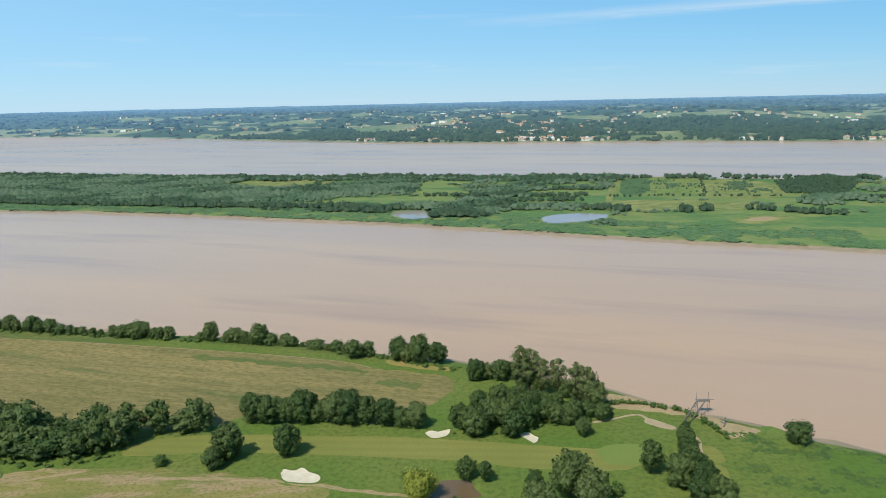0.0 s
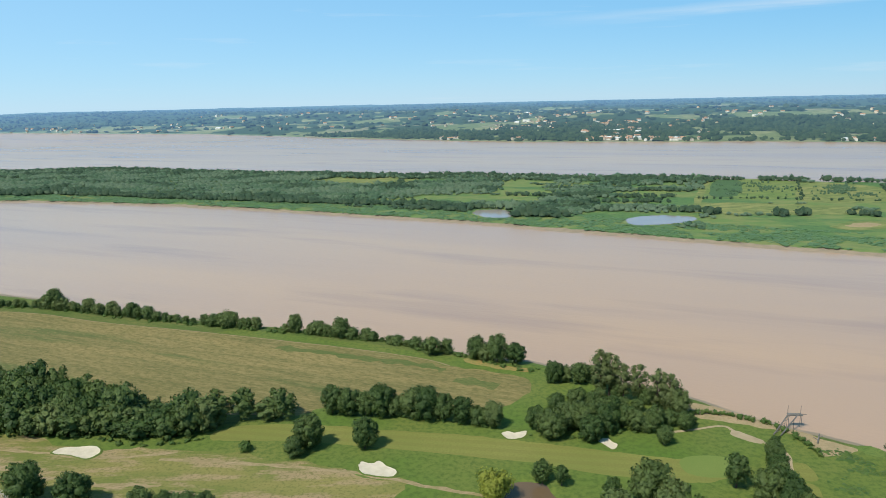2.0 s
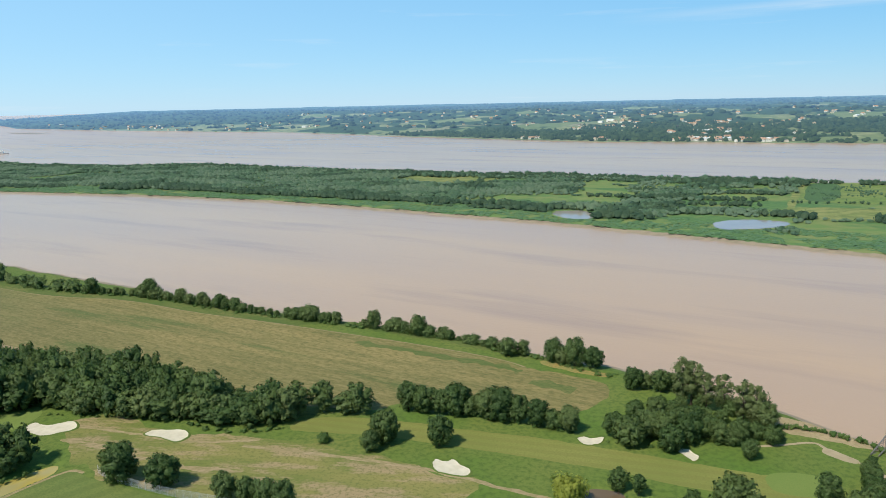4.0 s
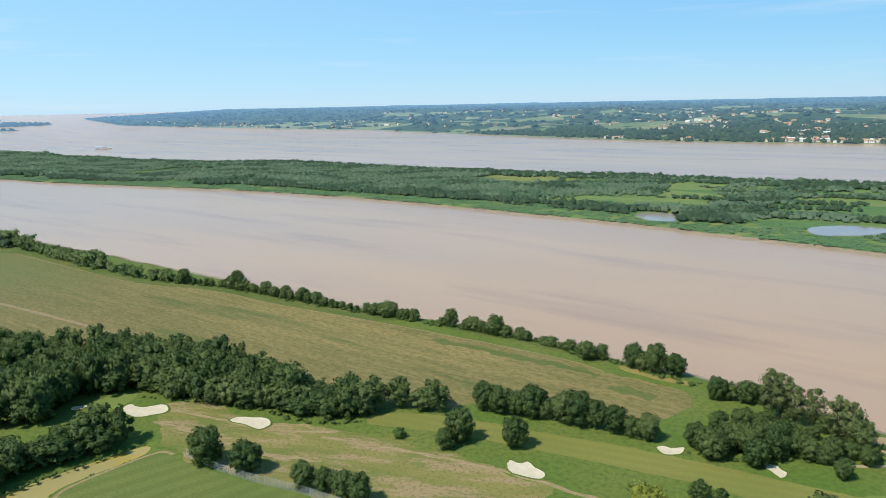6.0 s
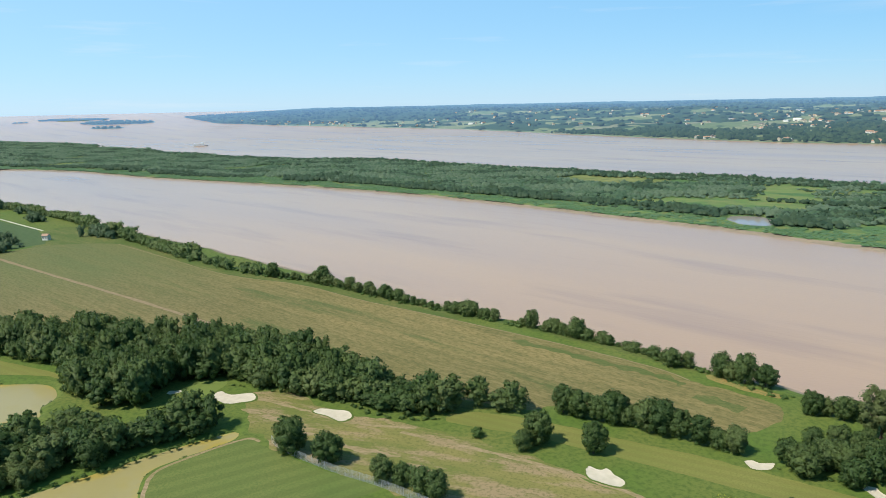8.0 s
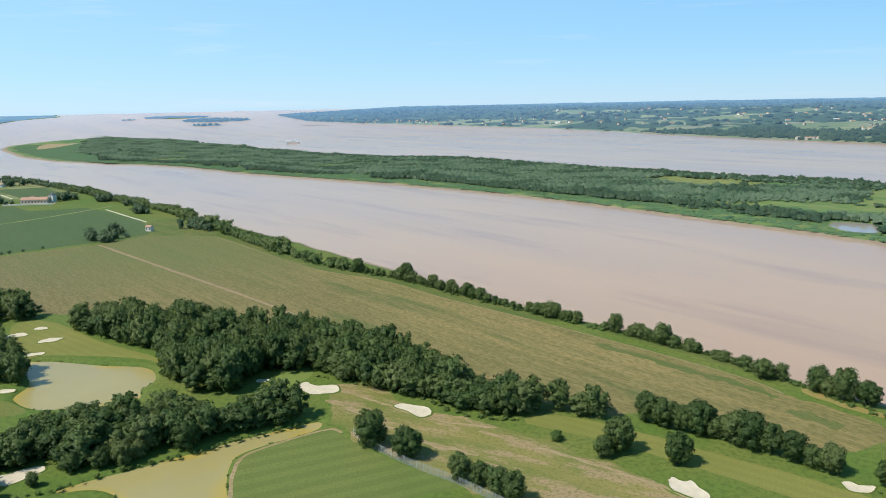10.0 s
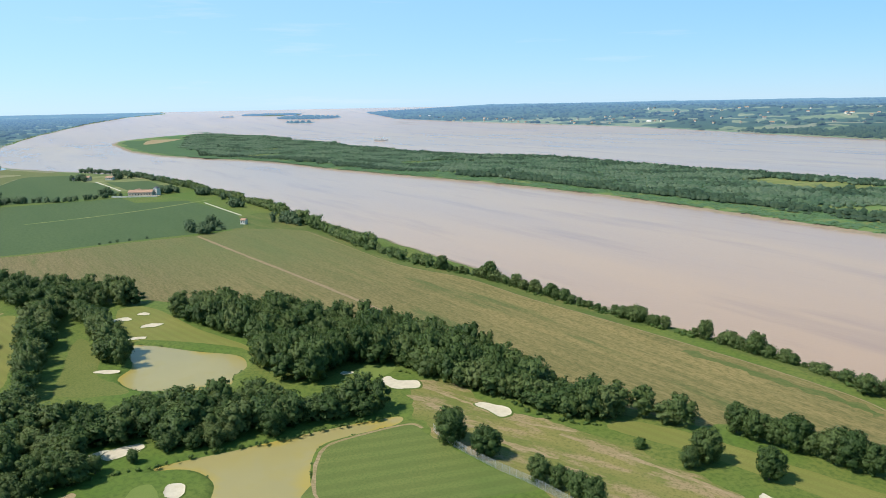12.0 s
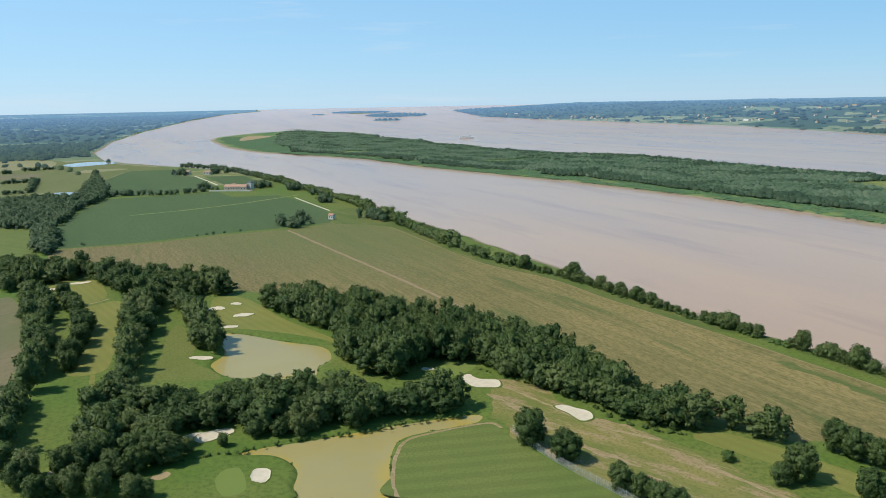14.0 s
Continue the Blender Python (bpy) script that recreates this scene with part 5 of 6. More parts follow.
for i in np.nonzero(keep)[0]:
    s = rr.uniform(0.78, 1.05) * (1.35 if rr.rand() < 0.03 else 1.0) * (1.0 if tall[i] else 0.7) * (1 + 0.3 * math.sin(ix[i] * 0.013 + 2 * math.sin(iy[i] * 0.011)))
    (rows_front if shore_gap[i] < 86 + 16 * ripple(ix[i], iy[i], 170, 58, 2) and ix[i] < 80 or back[i] and rr.rand() < 0.6 or mottle[i] > 0.34 else rows_grey if mottle[i] + rr.uniform(-0.2, 0.2) < -0.05 else rows_dark).append((ix[i], iy[i], iz[i], (0.5 + 0.5 * s) * 1.2, s * rr.uniform(0.85, 1.15)))
for line, gap, deep, size in ((ISL_ROW, 5.0, 3, 1.05), (ISL_ROW2, 4.6, 3, 1.0), (ISL_ROW3, 6.5, 2, 1.1), ([(160, 762), (182, 768)], 6, 2, 1.2), ([(188, 746), (206, 752)], 6, 2, 1.25), ([(250, 738), (266, 740)], 6, 2, 1.1), ([(276, 736), (286, 738)], 5, 2, 1.1),
                              ([(202, 866), (234, 862), (281, 862), (322, 848)], 7.0, 1, 0.6), ([(330, 846), (407, 835)], 8.0, 1, 0.6), ([(20, 850), (90, 842), (165, 835)], 5.5, 2, 0.8), ([(-20, 905), (60, 890), (180, 875)], 6.0, 2, 0.85), ([(40, 960), (120, 950), (215, 930)], 6.0, 2, 0.85),
                              ([(328, 873), (355, 960), (384, 1047)], 10.0, 1, 0.5), ([(273, 1066), (309, 1056)], 5.0, 2, 1.0), ([(333, 1048), (395, 1034)], 5.0, 2, 1.15), ([(412, 1030), (470, 1018), (500, 1010)], 6.0, 1, 1.3), ([(512, 1005), (606, 980)], 5.0, 2, 1.1), ([(x - 4, y - 14) for x, y in ISLAND_FAR[4:10]] + [(60, 1090), (160, 1066), (235, 1052)], 5.0, 2, 1.0)):
    for x, y in spaced(line, gap, 54, 0.4):
        for k in range(deep):
            q = size * (1 + 0.3 * float(ripple(x, y + 9 * k, 40, 89, 2)))
            (rows_front if k < 2 else rows_dark).append((x + rr.uniform(-3, 3), y + 6.5 * k + rr.uniform(-3, 3), -0.3, q * rr.uniform(0.75, 1.15), q * rr.uniform(0.75, 1.15)))
for x, y in scatter(ISL_DARK, 6.0, 76):
    rows_front.append((x, y, -0.3, rr.uniform(0.55, 0.8), rr.uniform(0.55, 0.75)))
for _ in range(900):
    k = rr.randint(3)
    m = np.array((ISL_MEADOW2, ISL_MEADOW3, ISL_MEADOW3)[k], float)
    w = rr.dirichlet(np.ones(len(m)))
    x, y = w @ m
    if ripple(x, y, 60, 48, 2) + 0.3 * ripple(x, y, 20, 47, 2) < 0.0:
        continue
    rows_dark.append((x, y, -0.3, rr.uniform(0.2, 0.45), rr.uniform(0.25, 0.5)))
merged("woodland", blob_shapes, rows_dark, leaf_island, "green willow and alder woods on the island", "woodland", 55)
merged("woodland", blob_shapes, rows_front, leaf_alder, "darker alder woods behind the reeds", "woodland", 59)
merged("woodland", blob_shapes, rows_grey, leaf_grey, "grey-green willow thicket on the island", "woodland", 56)

# ---- far shore growth ----
tiny_shapes = [(v * np.array([5.5, 5.5, 5.0]) + np.array([0, 0, 3.5]), f) for v, f in [(BALL[1][0] * (1 + np.random.RandomState(60 + i).uniform(-0.3, 0.25, (len(BALL[1][0]), 1))), BALL[1][1]) for i in range(5)]]
tiny_shapes = [sky_lit((v, f, (v - np.array([0, 0, 3.5])) / 5.3), 1.1) for v, f in tiny_shapes]


def far_growth(r0, r1, count, size, seed, thick):
    r = np.random.RandomState(seed)
    bear = np.radians(r.uniform(-36, 82, count))
    rad = np.sqrt(r.uniform(r0 * r0, r1 * r1, count))
    x, y = -np.sin(bear) * rad, np.cos(bear) * rad
    z, n, i, f = lie(x, y)
    cover = wooded(x, y) * (f > 12)
    lw = step(distance_in(LEFT_WOODS, x, y), -40, 60) * step(ripple(x, y, 800, 44, 3), -0.75, -0.45) * (n > 18)
    lines = (np.abs(ripple(x, y, 500, 65, 2)) < 0.035) & ((f > 20) | (n > 18)) & (rad > 1500)
    shore = (f > 8) & (f < 70)
    cover = np.maximum(cover, islet_in(x, y) > 8)
    ok = (np.maximum(cover, lw) > 0.45) | lines | (shore & (r.rand(count) < 0.55))
    ok &= ~((n > 0) & (rad < 1250))
    x, y, z = x[ok], y[ok], z[ok]
    grow = size * r.uniform(0.7, 1.35, len(x))
    px_, py_, pz_ = far_out(x, y, z)
    k = np.hypot(px_, py_) / np.hypot(x, y)
    return [(a, b, c, g * q, g * q * thick * r.uniform(0.7, 1.2)) for a, b, c, g, q in zip(px_, py_, pz_, grow, k)]


haze_leaf = Nodes("distant_leaves_haze")
# these leaves glow blue with distance, as painted haze
haze_glow(haze_leaf.m, HAZE_MOST, HAZE_BLUE, HAZE_FROM)
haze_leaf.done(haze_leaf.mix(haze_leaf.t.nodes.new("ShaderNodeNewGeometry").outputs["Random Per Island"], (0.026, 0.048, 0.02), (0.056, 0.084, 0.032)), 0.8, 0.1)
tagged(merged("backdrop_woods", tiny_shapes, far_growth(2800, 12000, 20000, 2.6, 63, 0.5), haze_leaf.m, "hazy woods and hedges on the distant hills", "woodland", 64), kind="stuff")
merged("woodland", tiny_shapes, far_growth(1250, BACK_R, 4000, 1.35, 61, 0.9), leaf_far, "woods and hedges beyond the polder", "woodland", 66)
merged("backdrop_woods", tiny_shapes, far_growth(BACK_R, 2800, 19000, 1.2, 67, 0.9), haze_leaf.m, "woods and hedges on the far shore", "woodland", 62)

# ---- undergrowth ----
scrub_shapes = [crown_shape(760 + i, 2.4, 3.4, -0.3, 5, 40, 0.35, 0.6) for i in range(4)]
mound = [sky_lit((v * np.array([1.0, 1.0, 0.7]), f, v), 0.9) for v, f in [(BALL[1][0] * (1 + np.random.RandomState(86 + i).uniform(-0.35, 0.3, (len(BALL[1][0]), 1))), BALL[1][1]) for i in range(4)]]
thick = [(x, y, lie_at(x, y) - 0.1, s, s * random.uniform(0.35, 0.8)) for x, y in scatter(SCRUB, 1.5, 81) if ripple(x, y, 22, 80, 3) > 0.28 for s in [random.uniform(0.5, 1.25) * (1.7 if random.random() < 0.06 else 1.0)]]
merged("scrub", mound, thick, leaf_scrub, "soft green rough and low scrub by the bank", "scrub", 87)
low = []
for x, y in spaced(inland[::4], 1.3, 82, 0.45):
    if math.hypot(x, y) < 560:
        s = random.uniform(0.3, 1.0)
        low.append((x + random.uniform(-3, 3), y + random.uniform(-3, 3), -0.5, s, s * random.uniform(0.7, 1.2)))
for x, y in spaced([(52, 250), (66, 263), (78, 262), (92, 254), (97, 244), (100, 232)], 2.2, 83, 0.5):
    s = random.uniform(0.5, 0.9)
    low.append((x, y, 0, s, s))
for line in (ROW_R1, WOOD_R2[:4], WOOD_W3[:6], WOOD_W4[2:8]):
    for x, y in spaced(line, 3.0, 84, 0.4):
        s = random.uniform(0.3, 0.75)
        low.append((x, y - 1.0, 0, s, s * random.uniform(0.6, 1.1)))
merged("undergrowth", scrub_shapes, low, leaf_scrub, "low green scrub and brambles along the bank", "scrub", 85)

# rushes round the ponds
rush = [crown_shape(780 + i, 1.1, 1.6, -0.2, 3, 14, 0.22, 0.6) for i in range(3)]
rim = []
for o, n in ((LAKE_A, 13), (LAKE_B, 14), (TEE_ISLAND, 8), (POND_C, 6)):
    for x, y in spaced(o + o[:1], 1.1, 97 + n, 0.4):
        if ripple(x, y, 14, 99, 2) > 0.3:
            s = random.uniform(0.3, 0.8)
            rim.append((x, y, -0.6, s, s * 0.7))
merged("rushes", rush, rim, leaf_scrub, "dark rushes along the pond edges", "rushes", 98)

# reeds of the island's near shore
tuft = [(v * np.array([3.4, 2.6, 1.7]) + np.array([0, 0, 0.5]), f) for v, f in [(BALL[1][0] * (1 + np.random.RandomState(90 + i).uniform(-0.4, 0.35, (len(BALL[1][0]), 1))), BALL[1][1]) for i in range(4)]]
tuft = [sky_lit((v, f, v / (np.linalg.norm(v, axis=1)[:, None] + 1e-6)), 1.1) for v, f in tuft]
zone = ISLAND_NEAR[:16] + [(x + 25, y + 85) for x, y in ISLAND_NEAR[15::-1]]
beds = scatter(zone, 4.6, 94, 20000)
bx, by = beds[:, 0], beds[:, 1]
ok = (ripple(bx, by, 70, 95, 3) > -0.35) & (distance_in(ISLAND, bx, by) > 8) & (np.degrees(np.arctan2(-bx, by)) > -36)
for m in (ISL_POND1, ISL_POND2, ISL_DRY):
    ok &= distance_in(m, bx, by) < -4
for gx_, gy_ in ISL_GAPS:
    ok &= np.hypot((bx - gx_) / 9, (by - gy_) / 26) > 1
rows_reed = []
for x, y in beds[ok]:
    s = random.uniform(0.5, 1.15)
    rows_reed.append((x, y, -0.35, s, s * random.uniform(0.25, 0.55)))
merged("reeds", tuft, rows_reed, reed_leaf, "dense green reeds along the island shore", "reeds", 96)


# ---- bunkers ----
def bunker(outline, label):
    """Sand lying in a shallow hollow, inside a raised turf lip."""
    p = spline(outline, True, 5)
    p = p + 0.25 * np.stack([ripple(p[:, 0], p[:, 1], 4, 71, 2), ripple(p[:, 0], p[:, 1], 4, 72, 2)], -1)
    c = p.mean(0)
    n = len(p)
    root = new("sand_bunker")
    root.location = (c[0], c[1], 0)
    rings = [(1.10, 0.05), (1.03, 0.30), (0.985, 0.26)]
    V = np.concatenate([np.concatenate([(p - c) * s, np.full((n, 1), z)], 1) for s, z in rings])
    F = [(k * n + i, k * n + (i + 1) % n, (k + 1) * n + (i + 1) % n, (k + 1) * n + i) for k in range(2) for i in range(n)]
    part("turf_lip", link_mesh("turf_lip", V, F, [grass_semi], True), root, "raised green turf lip")
    rings = [(0.99, 0.27), (0.93, 0.15), (0.7, 0.10), (0.35, 0.09)]
    V = np.concatenate([np.concatenate([(p - c) * s, np.full((n, 1), z)], 1) for s, z in rings] + [[[0, 0, 0.09]]])
    F = [(k * n + i, k * n + (i + 1) % n, (k + 1) * n + (i + 1) % n, (k + 1) * n + i) for k in range(3) for i in range(n)]
    F += [(3 * n + i, 3 * n + (i + 1) % n, 4 * n) for i in range(n)]
    part("sand", link_mesh("sand", V, F, [sand], True), root, "raked white sand")
    return tagged(root, label, "sand bunker", "bunkers of the course")


def blotch(x, y, a, b, turn, seed):
    """A lobed outline of about a by b metres."""
    r = np.random.RandomState(seed)
    ca, sa = math.cos(radians(turn)), math.sin(radians(turn))
    out = []
    for i in range(9):
        t = i * 2 * math.pi / 9
        k = r.uniform(0.72, 1.15)
        u, v = a / 2 * k * math.cos(t), b / 2 * k * math.sin(t)
        out.append((x + u * ca - v * sa, y + u * sa + v * ca))
    return out


for o, text in ((BUNKER_A, "white sand bunker in green semi-rough"), (BUNKER_B, "small clover-shaped bunker below the trees"), (BUNKER_C, "narrow white bunker at the grove"),
                (BUNKER_D, "long white bunker on the dry rough"), (BUNKER_E, "large white bunker beside the putting green"), (BUNKER_G, "round white bunker on the pond peninsula")):
    bunker(o, text)
for (x, y), (a, b, turn, text) in zip(BUNKERS_LAKE, [(18, 8, 40, "pale bunker at the lake shore"), (17, 11, 70, "pale bunker above the lake"), (12, 9, 20, "round pale bunker above the lake"),
        (17, 12, 40, "pale bunker below the green"), (14, 7, 50, "narrow pale bunker at the lake"), (26, 12, 80, "sandy bunker half hidden by trees"), (16, 8, 80, "pale bunker at the fairway's end"),
        (22, 9, 70, "pale bunker beyond the fairway"), (12, 5, 60, "bunker glimpsed between trees"), (9, 6, 40, "small round bunker by the woods")]):
    bunker(blotch(x, y, a * 0.72, b * 0.72, turn, int(abs(x))), text)


patch("worn_patch", [(-250, 96), (-250, 101), (-247, 106), (-246, 111), (-242, 112), (-239, 107), (-241, 101), (-244, 96)], road_white, 0.06, "pale sandy clearing among trees", "bare earth", 0.8)
patch("worn_patch", [(-258, 52), (-255, 58), (-247, 58), (-247, 53)], gravel, 0.06, "sandy bare path under the trees", "bare earth", 0.8)
patch("worn_patch", [(-230, 76), (-229, 81), (-226, 81), (-226, 77)], sand_tan, 0.06, "sandy bare path under the trees", "bare earth", 0.8)
strip("path", [(-243, 124), (-238, 132), (-234, 140), (-232, 147)], 2.4, gravel, 0.06, "sandy path between pond and woods", "path")

# ---- buildings ----
def prism(w, d, h, rise, over=0.35, thick=0.25):
    """A gabled block: wall box with gables, and a roof slab with eaves, as two meshes' data."""
    x, y = w / 2, d / 2
    wall_v = [(-x, -y, -1.5), (x, -y, -1.5), (x, y, -1.5), (-x, y, -1.5), (-x, -y, h), (x, -y, h), (x, y, h), (-x, y, h), (-x, 0, h + rise), (x, 0, h + rise)]
    wall_f = [(0, 1, 5, 4), (2, 3, 7, 6), (1, 2, 6, 9, 5), (3, 0, 4, 8, 7), (0, 3, 2, 1)]
    e = over * rise / y
    rv, rf = [], []
    for s in (-1, 1):
        o = len(rv)
        for dz in (0.02, thick):
            rv += [(-x - over, s * (y + over), h - e + dz), (x + over, s * (y + over), h - e + dz), (x + over, 0, h + rise + dz), (-x - over, 0, h + rise + dz)]
        rf += [[o + k for k in q] for q in ((4, 5, 6, 7), (3, 2, 1, 0), (0, 1, 5, 4), (1, 2, 6, 5), (3, 0, 4, 7))]
    return (wall_v, wall_f), (rv, rf)


def box_data(x0, y0, z0, x1, y1, z1):
    v = [(x0, y0, z0), (x1, y0, z0), (x1, y1, z0), (x0, y1, z0), (x0, y0, z1), (x1, y0, z1), (x1, y1, z1), (x0, y1, z1)]
    return v, [(0, 3, 2, 1), (4, 5, 6, 7), (0, 1, 5, 4), (1, 2, 6, 5), (2, 3, 7, 6), (3, 0, 4, 7)]


def house(w, d, h, rise, wall, roof, label, windows=True, chimney=True):
    root = new("house")
    (wv, wf), (rv, rf) = prism(w, d, h, rise)
    part("wall", link_mesh("wall", wv, wf, [wall]), root)
    r = part("roof", link_mesh("roof", rv, rf, [roof]), root)
    if chimney:
        part("chimney", link_mesh("chimney", *box_data(w * 0.28, 0.3, h + rise * 0.4, w * 0.28 + 0.8, 1.0, h + rise + 0.9), [wall]), r)
    if windows:
        me = link_mesh("window", *box_data(-0.5, -0.05, 0, 0.5, 0.05, 1.4), [pane_dark])
        for s in (-1, 1):
            for i in range(max(2, int(w / 3.2))):
                part("window", me, root, "", pose(-w / 2 + (i + 0.5) * w / max(2, int(w / 3.2)), s * d / 2, h * 0.42))
    return tagged(root, label, "house", "houses of the shore villages")


HOUSES = [house(13, 8.5, 4.2, 2.2, wall_white, tile_red, "white house with terracotta roof"), house(10, 8, 5.6, 2.0, wall_cream, tile_red, "cream two-storey house with tiled roof"),
          house(17, 9, 4.0, 2.4, wall_white, tile_red, "long white house with tiled roof"), house(11, 9, 3.6, 1.8, wall_cream, slate, "low cream house with slate roof"), house(24, 14, 5.0, 2.0, wall_white, white_paint, "large white shed with pale roof", False, False)]
spots = []
rv_ = np.random.RandomState(91)
for lo, hi, in0, in1, n in ((-9.8, -5.0, 14, 70, 26), (-13.6, -9.8, 10, 45, 15), (5.0, 6.6, 14, 60, 8), (-25.6, -23.0, 12, 40, 7), (-32.5, -29.6, 12, 40, 8), (-3, 1, 12, 40, 5),
                            (-14.5, -5, 150, 900, 44), (-8.5, -5.2, 20, 90, 10), (-3.5, 1.5, 900, 1500, 14), (-31, -22, 500, 1100, 26), (-6.5, -2, 1100, 1900, 22), (2, 10, 400, 1500, 24), (10, 26, 150, 1300, 40), (-20, -8, 900, 1800, 22), (-2.5, 2.5, 350, 900, 34), (-9, -3, 250, 800, 26), (33, 42.3, 20, 260, 34), (26, 33, 40, 600, 16)):
    for _ in range(n):
        deg = radians(rv_.uniform(lo, hi))
        want = rv_.uniform(in0, in1)
        r_line = np.arange(1700, 9000, 12.0)
        f_line = distance_in(FAR, -np.sin(deg) * r_line, np.cos(deg) * r_line)
        k = int(np.argmax(f_line > want))
        spots.append((-math.sin(deg) * r_line[k], math.cos(deg) * r_line[k]))
for i, (x, y) in enumerate(spots):
    z = lie_at(x, y)
    wx_, wy_, wz_ = (float(q) for q in far_out(np.array(x), np.array(y), np.array(z)))
    k = math.hypot(wx_, wy_) / math.hypot(x, y) * rv_.uniform(0.9, 1.3)
    m = Matrix.Translation((wx_, wy_, wz_ + 0.4)) @ Euler((0, 0, rv_.uniform(0, 3.14))).to_matrix().to_4x4() @ Matrix.Scale(k, 4)
    src = HOUSES[4] if i % 17 == 0 else HOUSES[rv_.randint(4)]
    ob = copy_thing(src, m)
    ob.matrix_basis = m
for h_ in HOUSES:
    x, y = spots[rv_.randint(30)]
    h_.matrix_basis = Matrix.Translation((x + 25, y + 30, lie_at(x + 25, y + 30)))

# manor with its tower, terrace and wings
manor = new("manor")
manor.matrix_world = pose(-975, 494, 0, 0, 0, 40)
for dx, dy, turn, w, d, h in ((0, 0, 0, 34, 11, 5.0), (-13, 14, 90, 22, 9, 4.2), (14, 10, 90, 16, 8, 4.6)):
    (wv, wf), (rv2, rf2) = prism(w, d, h, 3.0)
    part("wing", link_mesh("wing", wv, wf, [wall_cream]), manor, "", pose(dx, dy, 0, 0, 0, turn))
    part("roof", link_mesh("roof", rv2, rf2, [tile_red]), manor, "weathered red tiled roof", pose(dx, dy, 0, 0, 0, turn))
part("terrace_wall", link_mesh("terrace_wall", *box_data(-34, -20, -1, 30, -18.6, 1.6), [wall_white]), manor, "long pale terrace wall")
part("terrace", link_mesh("terrace", *box_data(-34, -18.6, -1, 30, -6, 0.5), [gravel]), manor, "pale gravel terrace")
pane = link_mesh("window", *box_data(-0.6, -0.06, 0, 0.6, 0.06, 1.9), [pane_dark])
for i in range(8):
    part("window", pane, manor, "", pose(-14 + 4 * i, -5.5, 1.4))
tagged(manor, "cream manor with red roofs and pale terrace", "manor house")
tower = new("tower")
tower.matrix_world = pose(-963, 511, 0, 0, 0, 18)
part("shaft", link_mesh("shaft", *box_data(-3.4, -3.4, -1, 3.4, 3.4, 9.5), [wall_white]), tower, "white rendered shaft")
part("roof", link_mesh("roof", [(-3.8, -3.8, 9.5), (3.8, -3.8, 9.5), (3.8, 3.8, 9.5), (-3.8, 3.8, 9.5), (0, 0, 12.5)], [(0, 1, 4), (1, 2, 4), (2, 3, 4), (3, 0, 4), (3, 2, 1, 0)], [slate]), tower, "steep slate roof")
for z in (2.5, 6):
    part("window", pane, tower, "", pose(0, -3.4, z))
tagged(tower, "tall white tower beside the manor", "tower")
hut = house(6, 4.6, 4.4, 1.6, wall_white, tile_red, "small white field house under trees", True, False)
hut.matrix_basis = pose(-636, 430, 0, 0, 0, 20)
for x, y, turn, src in ((-1265, 548, 40, 1), (-1240, 575, 35, 0), (-1282, 535, 60, 3)):
    copy_thing(HOUSES[src], pose(x, y, 0, 0, 0, turn))

# ---- range fence: posts, rails and netting ----
fence = new("range_fence")
line = spline([(-165, 187), (-155, 183), (-134, 179), (-112, 177), (-86, 172), (-64, 166)], False, 12)
seg = np.concatenate([[0], np.cumsum(np.linalg.norm(np.diff(line, axis=0), axis=1))])
post_v, post_f = limb((0, 0, -0.3), (0, 0, 3.1), 0.06, 0.06, 6)
post_me = link_mesh("post", post_v, post_f, [steel])
at = np.arange(0, seg[-1], 3.0)
pts_f = np.stack([np.interp(at, seg, line[:, 0]), np.interp(at, seg, line[:, 1])], -1)
for x, y in pts_f:
    part("post", post_me, fence, "", pose(x, y, 0))
V, F = [], []
for (x0, y0), (x1, y1) in zip(pts_f[:-1], pts_f[1:]):
    for k in range(12):
        x, y = x0 + (x1 - x0) * k / 12, y0 + (y1 - y0) * k / 12
        dx, dy = (x1 - x0) / 3 * 0.022, (y1 - y0) / 3 * 0.022
        o = len(V)
        V += [(x - dx, y - dy, 0.05), (x + dx, y + dy, 0.05), (x + dx, y + dy, 3.0), (x - dx, y - dy, 3.0)]
        F.append((o, o + 1, o + 2, o + 3))
    for z in np.arange(0.1, 3.05, 0.25):
        o = len(V)
        V += [(x0, y0, z), (x1, y1, z), (x1, y1, z + 0.04), (x0, y0, z + 0.04)]
        F.append((o, o + 1, o + 2, o + 3))
part("netting", link_mesh("netting", V, F, [steel]), fence, "grey wire netting")
tagged(fence, "tall grey wire fence along the practice range", "fence")

# ---- fishing stage on the bank ----
stage = new("fishing_stage")


def beam(name, a, b, r, parent=stage):
    v, f = limb(a, b, r, r, 6)
    return part(name, link_mesh(name, v, f, [timber]), parent)


deck = part("deck", link_mesh("deck", *box_data(98.0, 258.0, 2.6, 103.2, 259.8, 2.85), [timber]), stage, "grey plank deck")
for i in range(8):
    x = 98.05 + 0.64 * i
    part("plank", link_mesh("plank", *box_data(x, 257.9, 2.86, x + 0.56, 259.9, 2.92), [timber]), deck)
for x in (98.3, 102.9):
    for y in (258.2, 259.6):
        beam("pile", (x, y, -4.0), (x, y, 2.6), 0.09)
for a, b in (((89.2, 246.6, 0.5), (98.2, 258.9, 2.75)), ((91.4, 246.0, 0.4), (101.2, 258.2, 2.7))):
    beam("stringer", a, b, 0.24)
for k in np.linspace(0.05, 0.95, 14):
    beam("tread", (89.2 + 9.0 * k, 246.6 + 12.3 * k, 0.7 + 2.2 * k), (90.3 + 9.1 * k, 246.3 + 12.3 * k, 0.7 + 2.2 * k), 0.09)
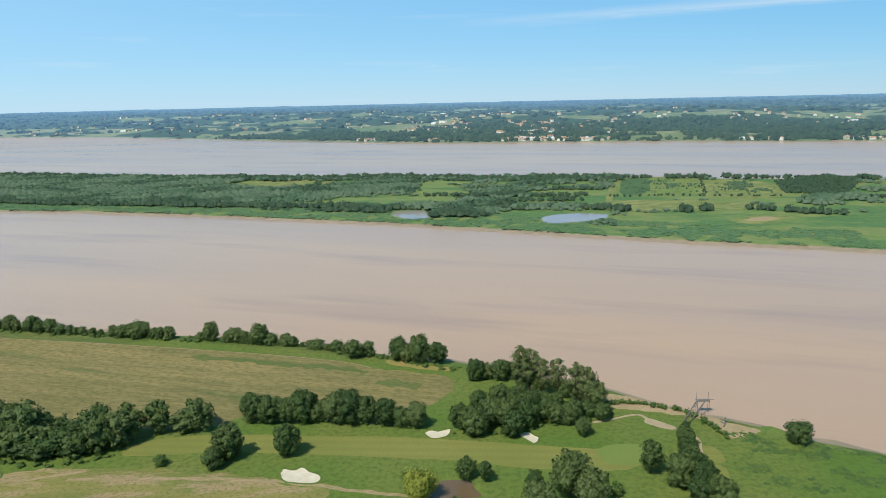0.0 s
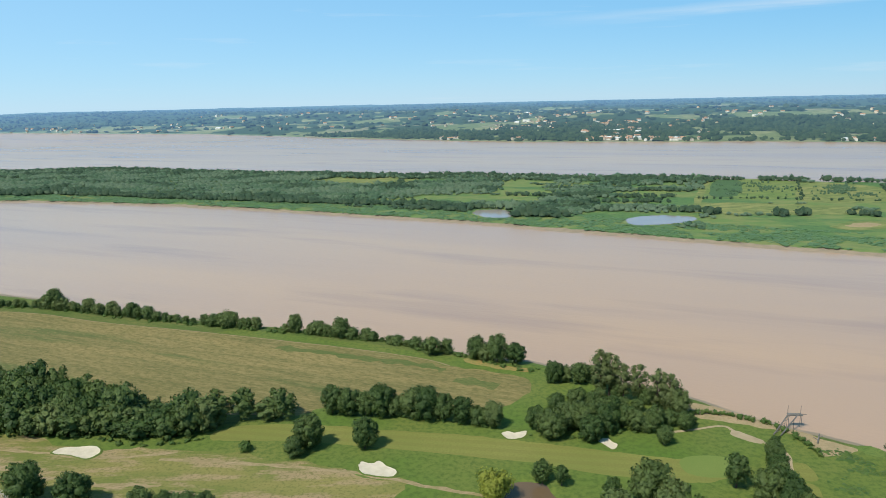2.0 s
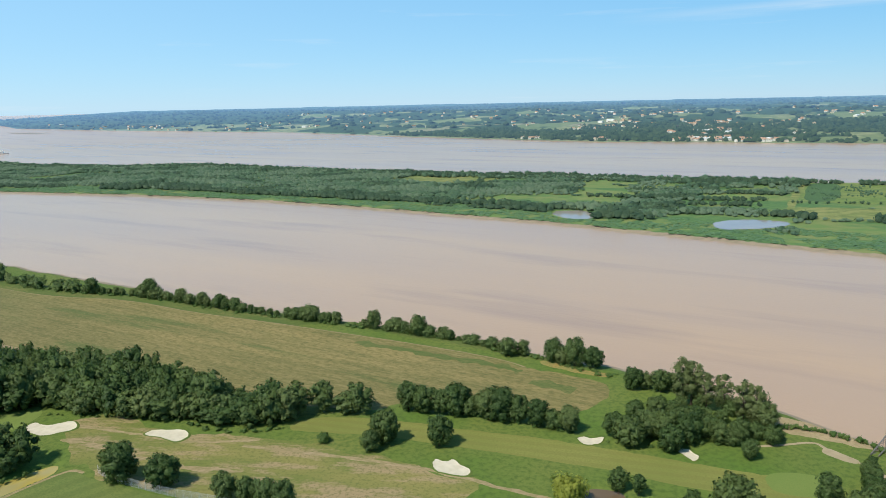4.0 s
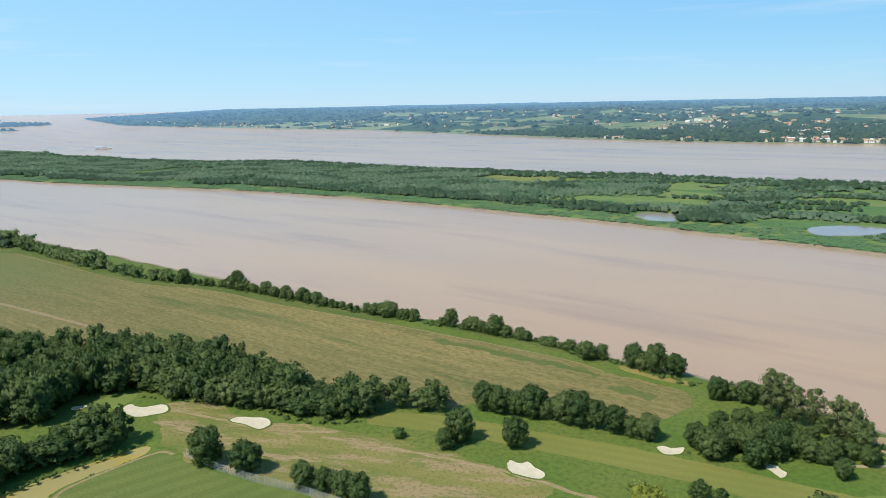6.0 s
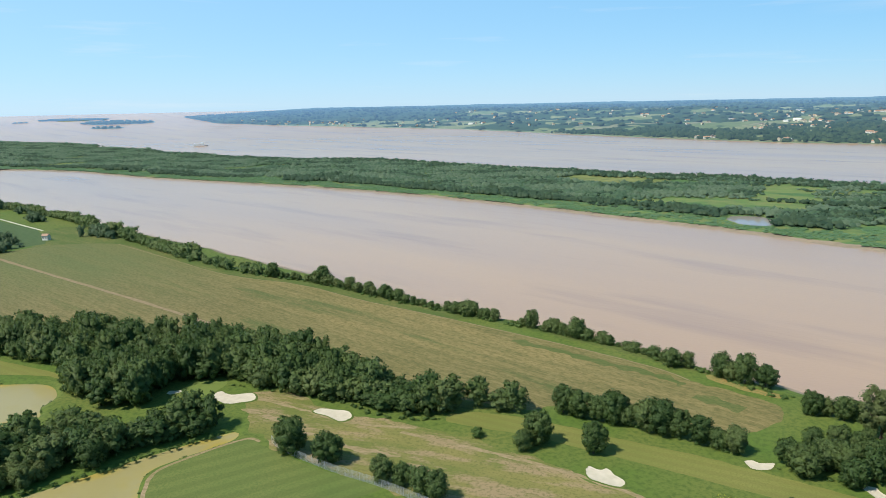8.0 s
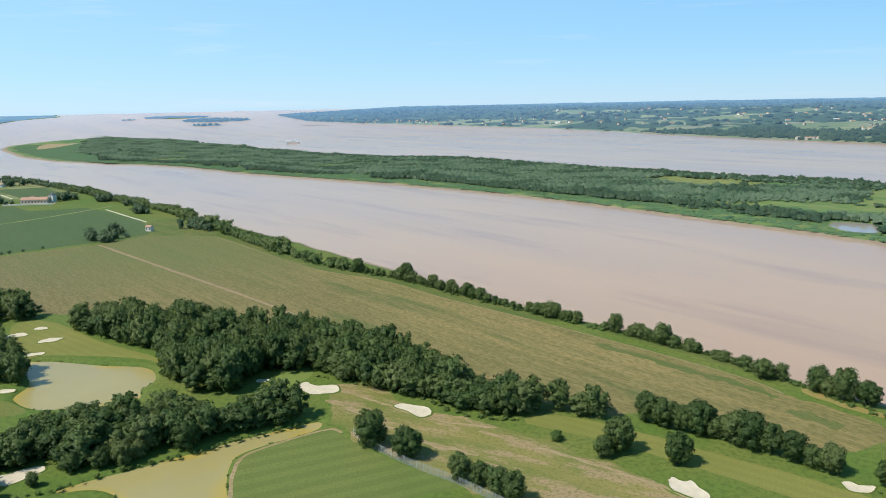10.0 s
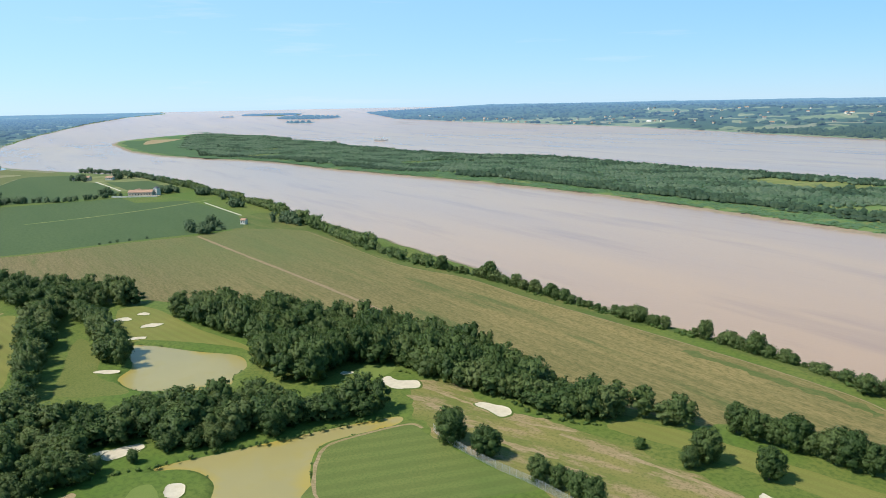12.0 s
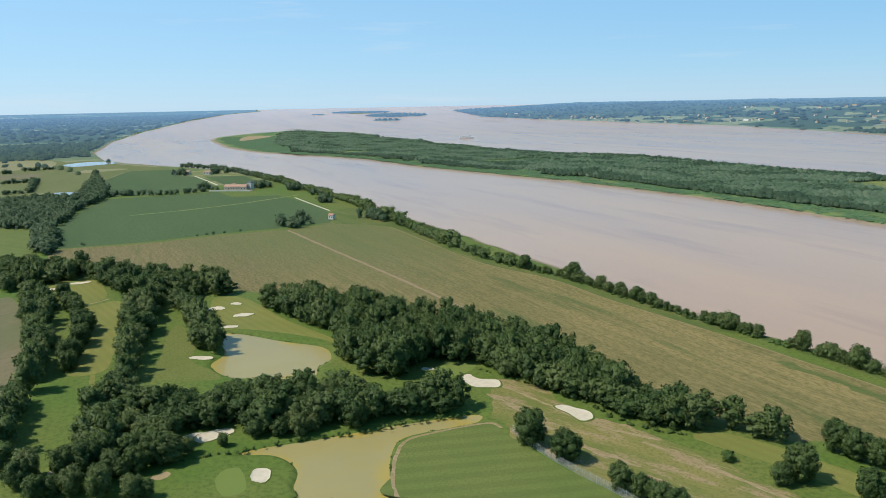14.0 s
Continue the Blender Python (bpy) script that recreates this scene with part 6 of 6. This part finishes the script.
for k in (0.45, 0.8):
    for x, y in ((89.2 + 9.0 * k, 246.6 + 12.3 * k), (91.4 + 9.8 * k, 246.0 + 12.2 * k)):
        beam("pile", (x, y, -3), (x, y, 0.5 + 2.2 * k), 0.08)
for p in ((98.3, 259.6), (102.9, 259.6)):
    beam("mast", (*p, 2.5), (p[0], p[1], 6.0), 0.08)
beam("boom", (103.0, 258.8, 3.0), (104.6, 258.4, 3.2), 0.12)
tagged(stage, "weathered timber fishing stage on piles", "jetty")
snag = new("driftwood")
for a, b, r in (((102.0, 241.0, 0.1), (104.6, 246.5, 1.2), 0.28), ((103.2, 243.4, 0.3), (101.8, 244.4, 1.0), 0.14), ((103.8, 244.9, 0.6), (105.2, 244.6, 1.4), 0.12)):
    beam("trunk" if r > 0.2 else "branch", a, b, r, snag)
tagged(snag, "bleached driftwood trunk on the silt beach", "driftwood")

# ---- cruise boat on the far arm ----
boat = new("river_boat")
boat.matrix_world = pose(-1739, 1745, WATER, 0, 0, 35)
hv = [(-20, -4.5, -0.5), (20, -3.5, -0.5), (26, 0, -0.5), (20, 3.5, -0.5), (-20, 4.5, -0.5), (-21, -5, 2.4), (20, -4.5, 2.6), (29, 0, 3.2), (20, 4.5, 2.6), (-21, 5, 2.4)]
part("hull", link_mesh("hull", hv, [(0, 1, 6, 5), (1, 2, 7, 6), (2, 3, 8, 7), (3, 4, 9, 8), (4, 0, 5, 9), (5, 6, 7, 8, 9)], [white_paint]), boat)
part("cabin", link_mesh("cabin", *box_data(-18, -3.8, 2.4, 14, 3.8, 8.2), [white_paint]), boat)
part("wheelhouse", link_mesh("wheelhouse", *box_data(4, -2.6, 8.2, 13, 2.6, 11.5), [white_paint]), boat)
part("window_band", link_mesh("window_band", *box_data(-17, -3.86, 3.8, 13, 3.86, 4.4), [pane_dark]), boat, "dark window band")
tagged(boat, "white passenger boat lying on the river", "boat")

# ---- mud bank off the far town ----
bank_p = np.array([(-3330, 3440), (-2900, 3330), (-2480, 3120), (-2450, 3060), (-2900, 3230), (-3300, 3370)], float)
mx, my, mz = far_out(bank_p[:, 0], bank_p[:, 1], np.full(6, WATER + 0.25))
tagged(new("mud_bank", link_mesh("mud_bank", np.stack([mx, my, mz], -1), [[0, 5, 4, 3, 2, 1]], [mud])), "bare brown mud bank in the river", "mud bank", kind="structure")
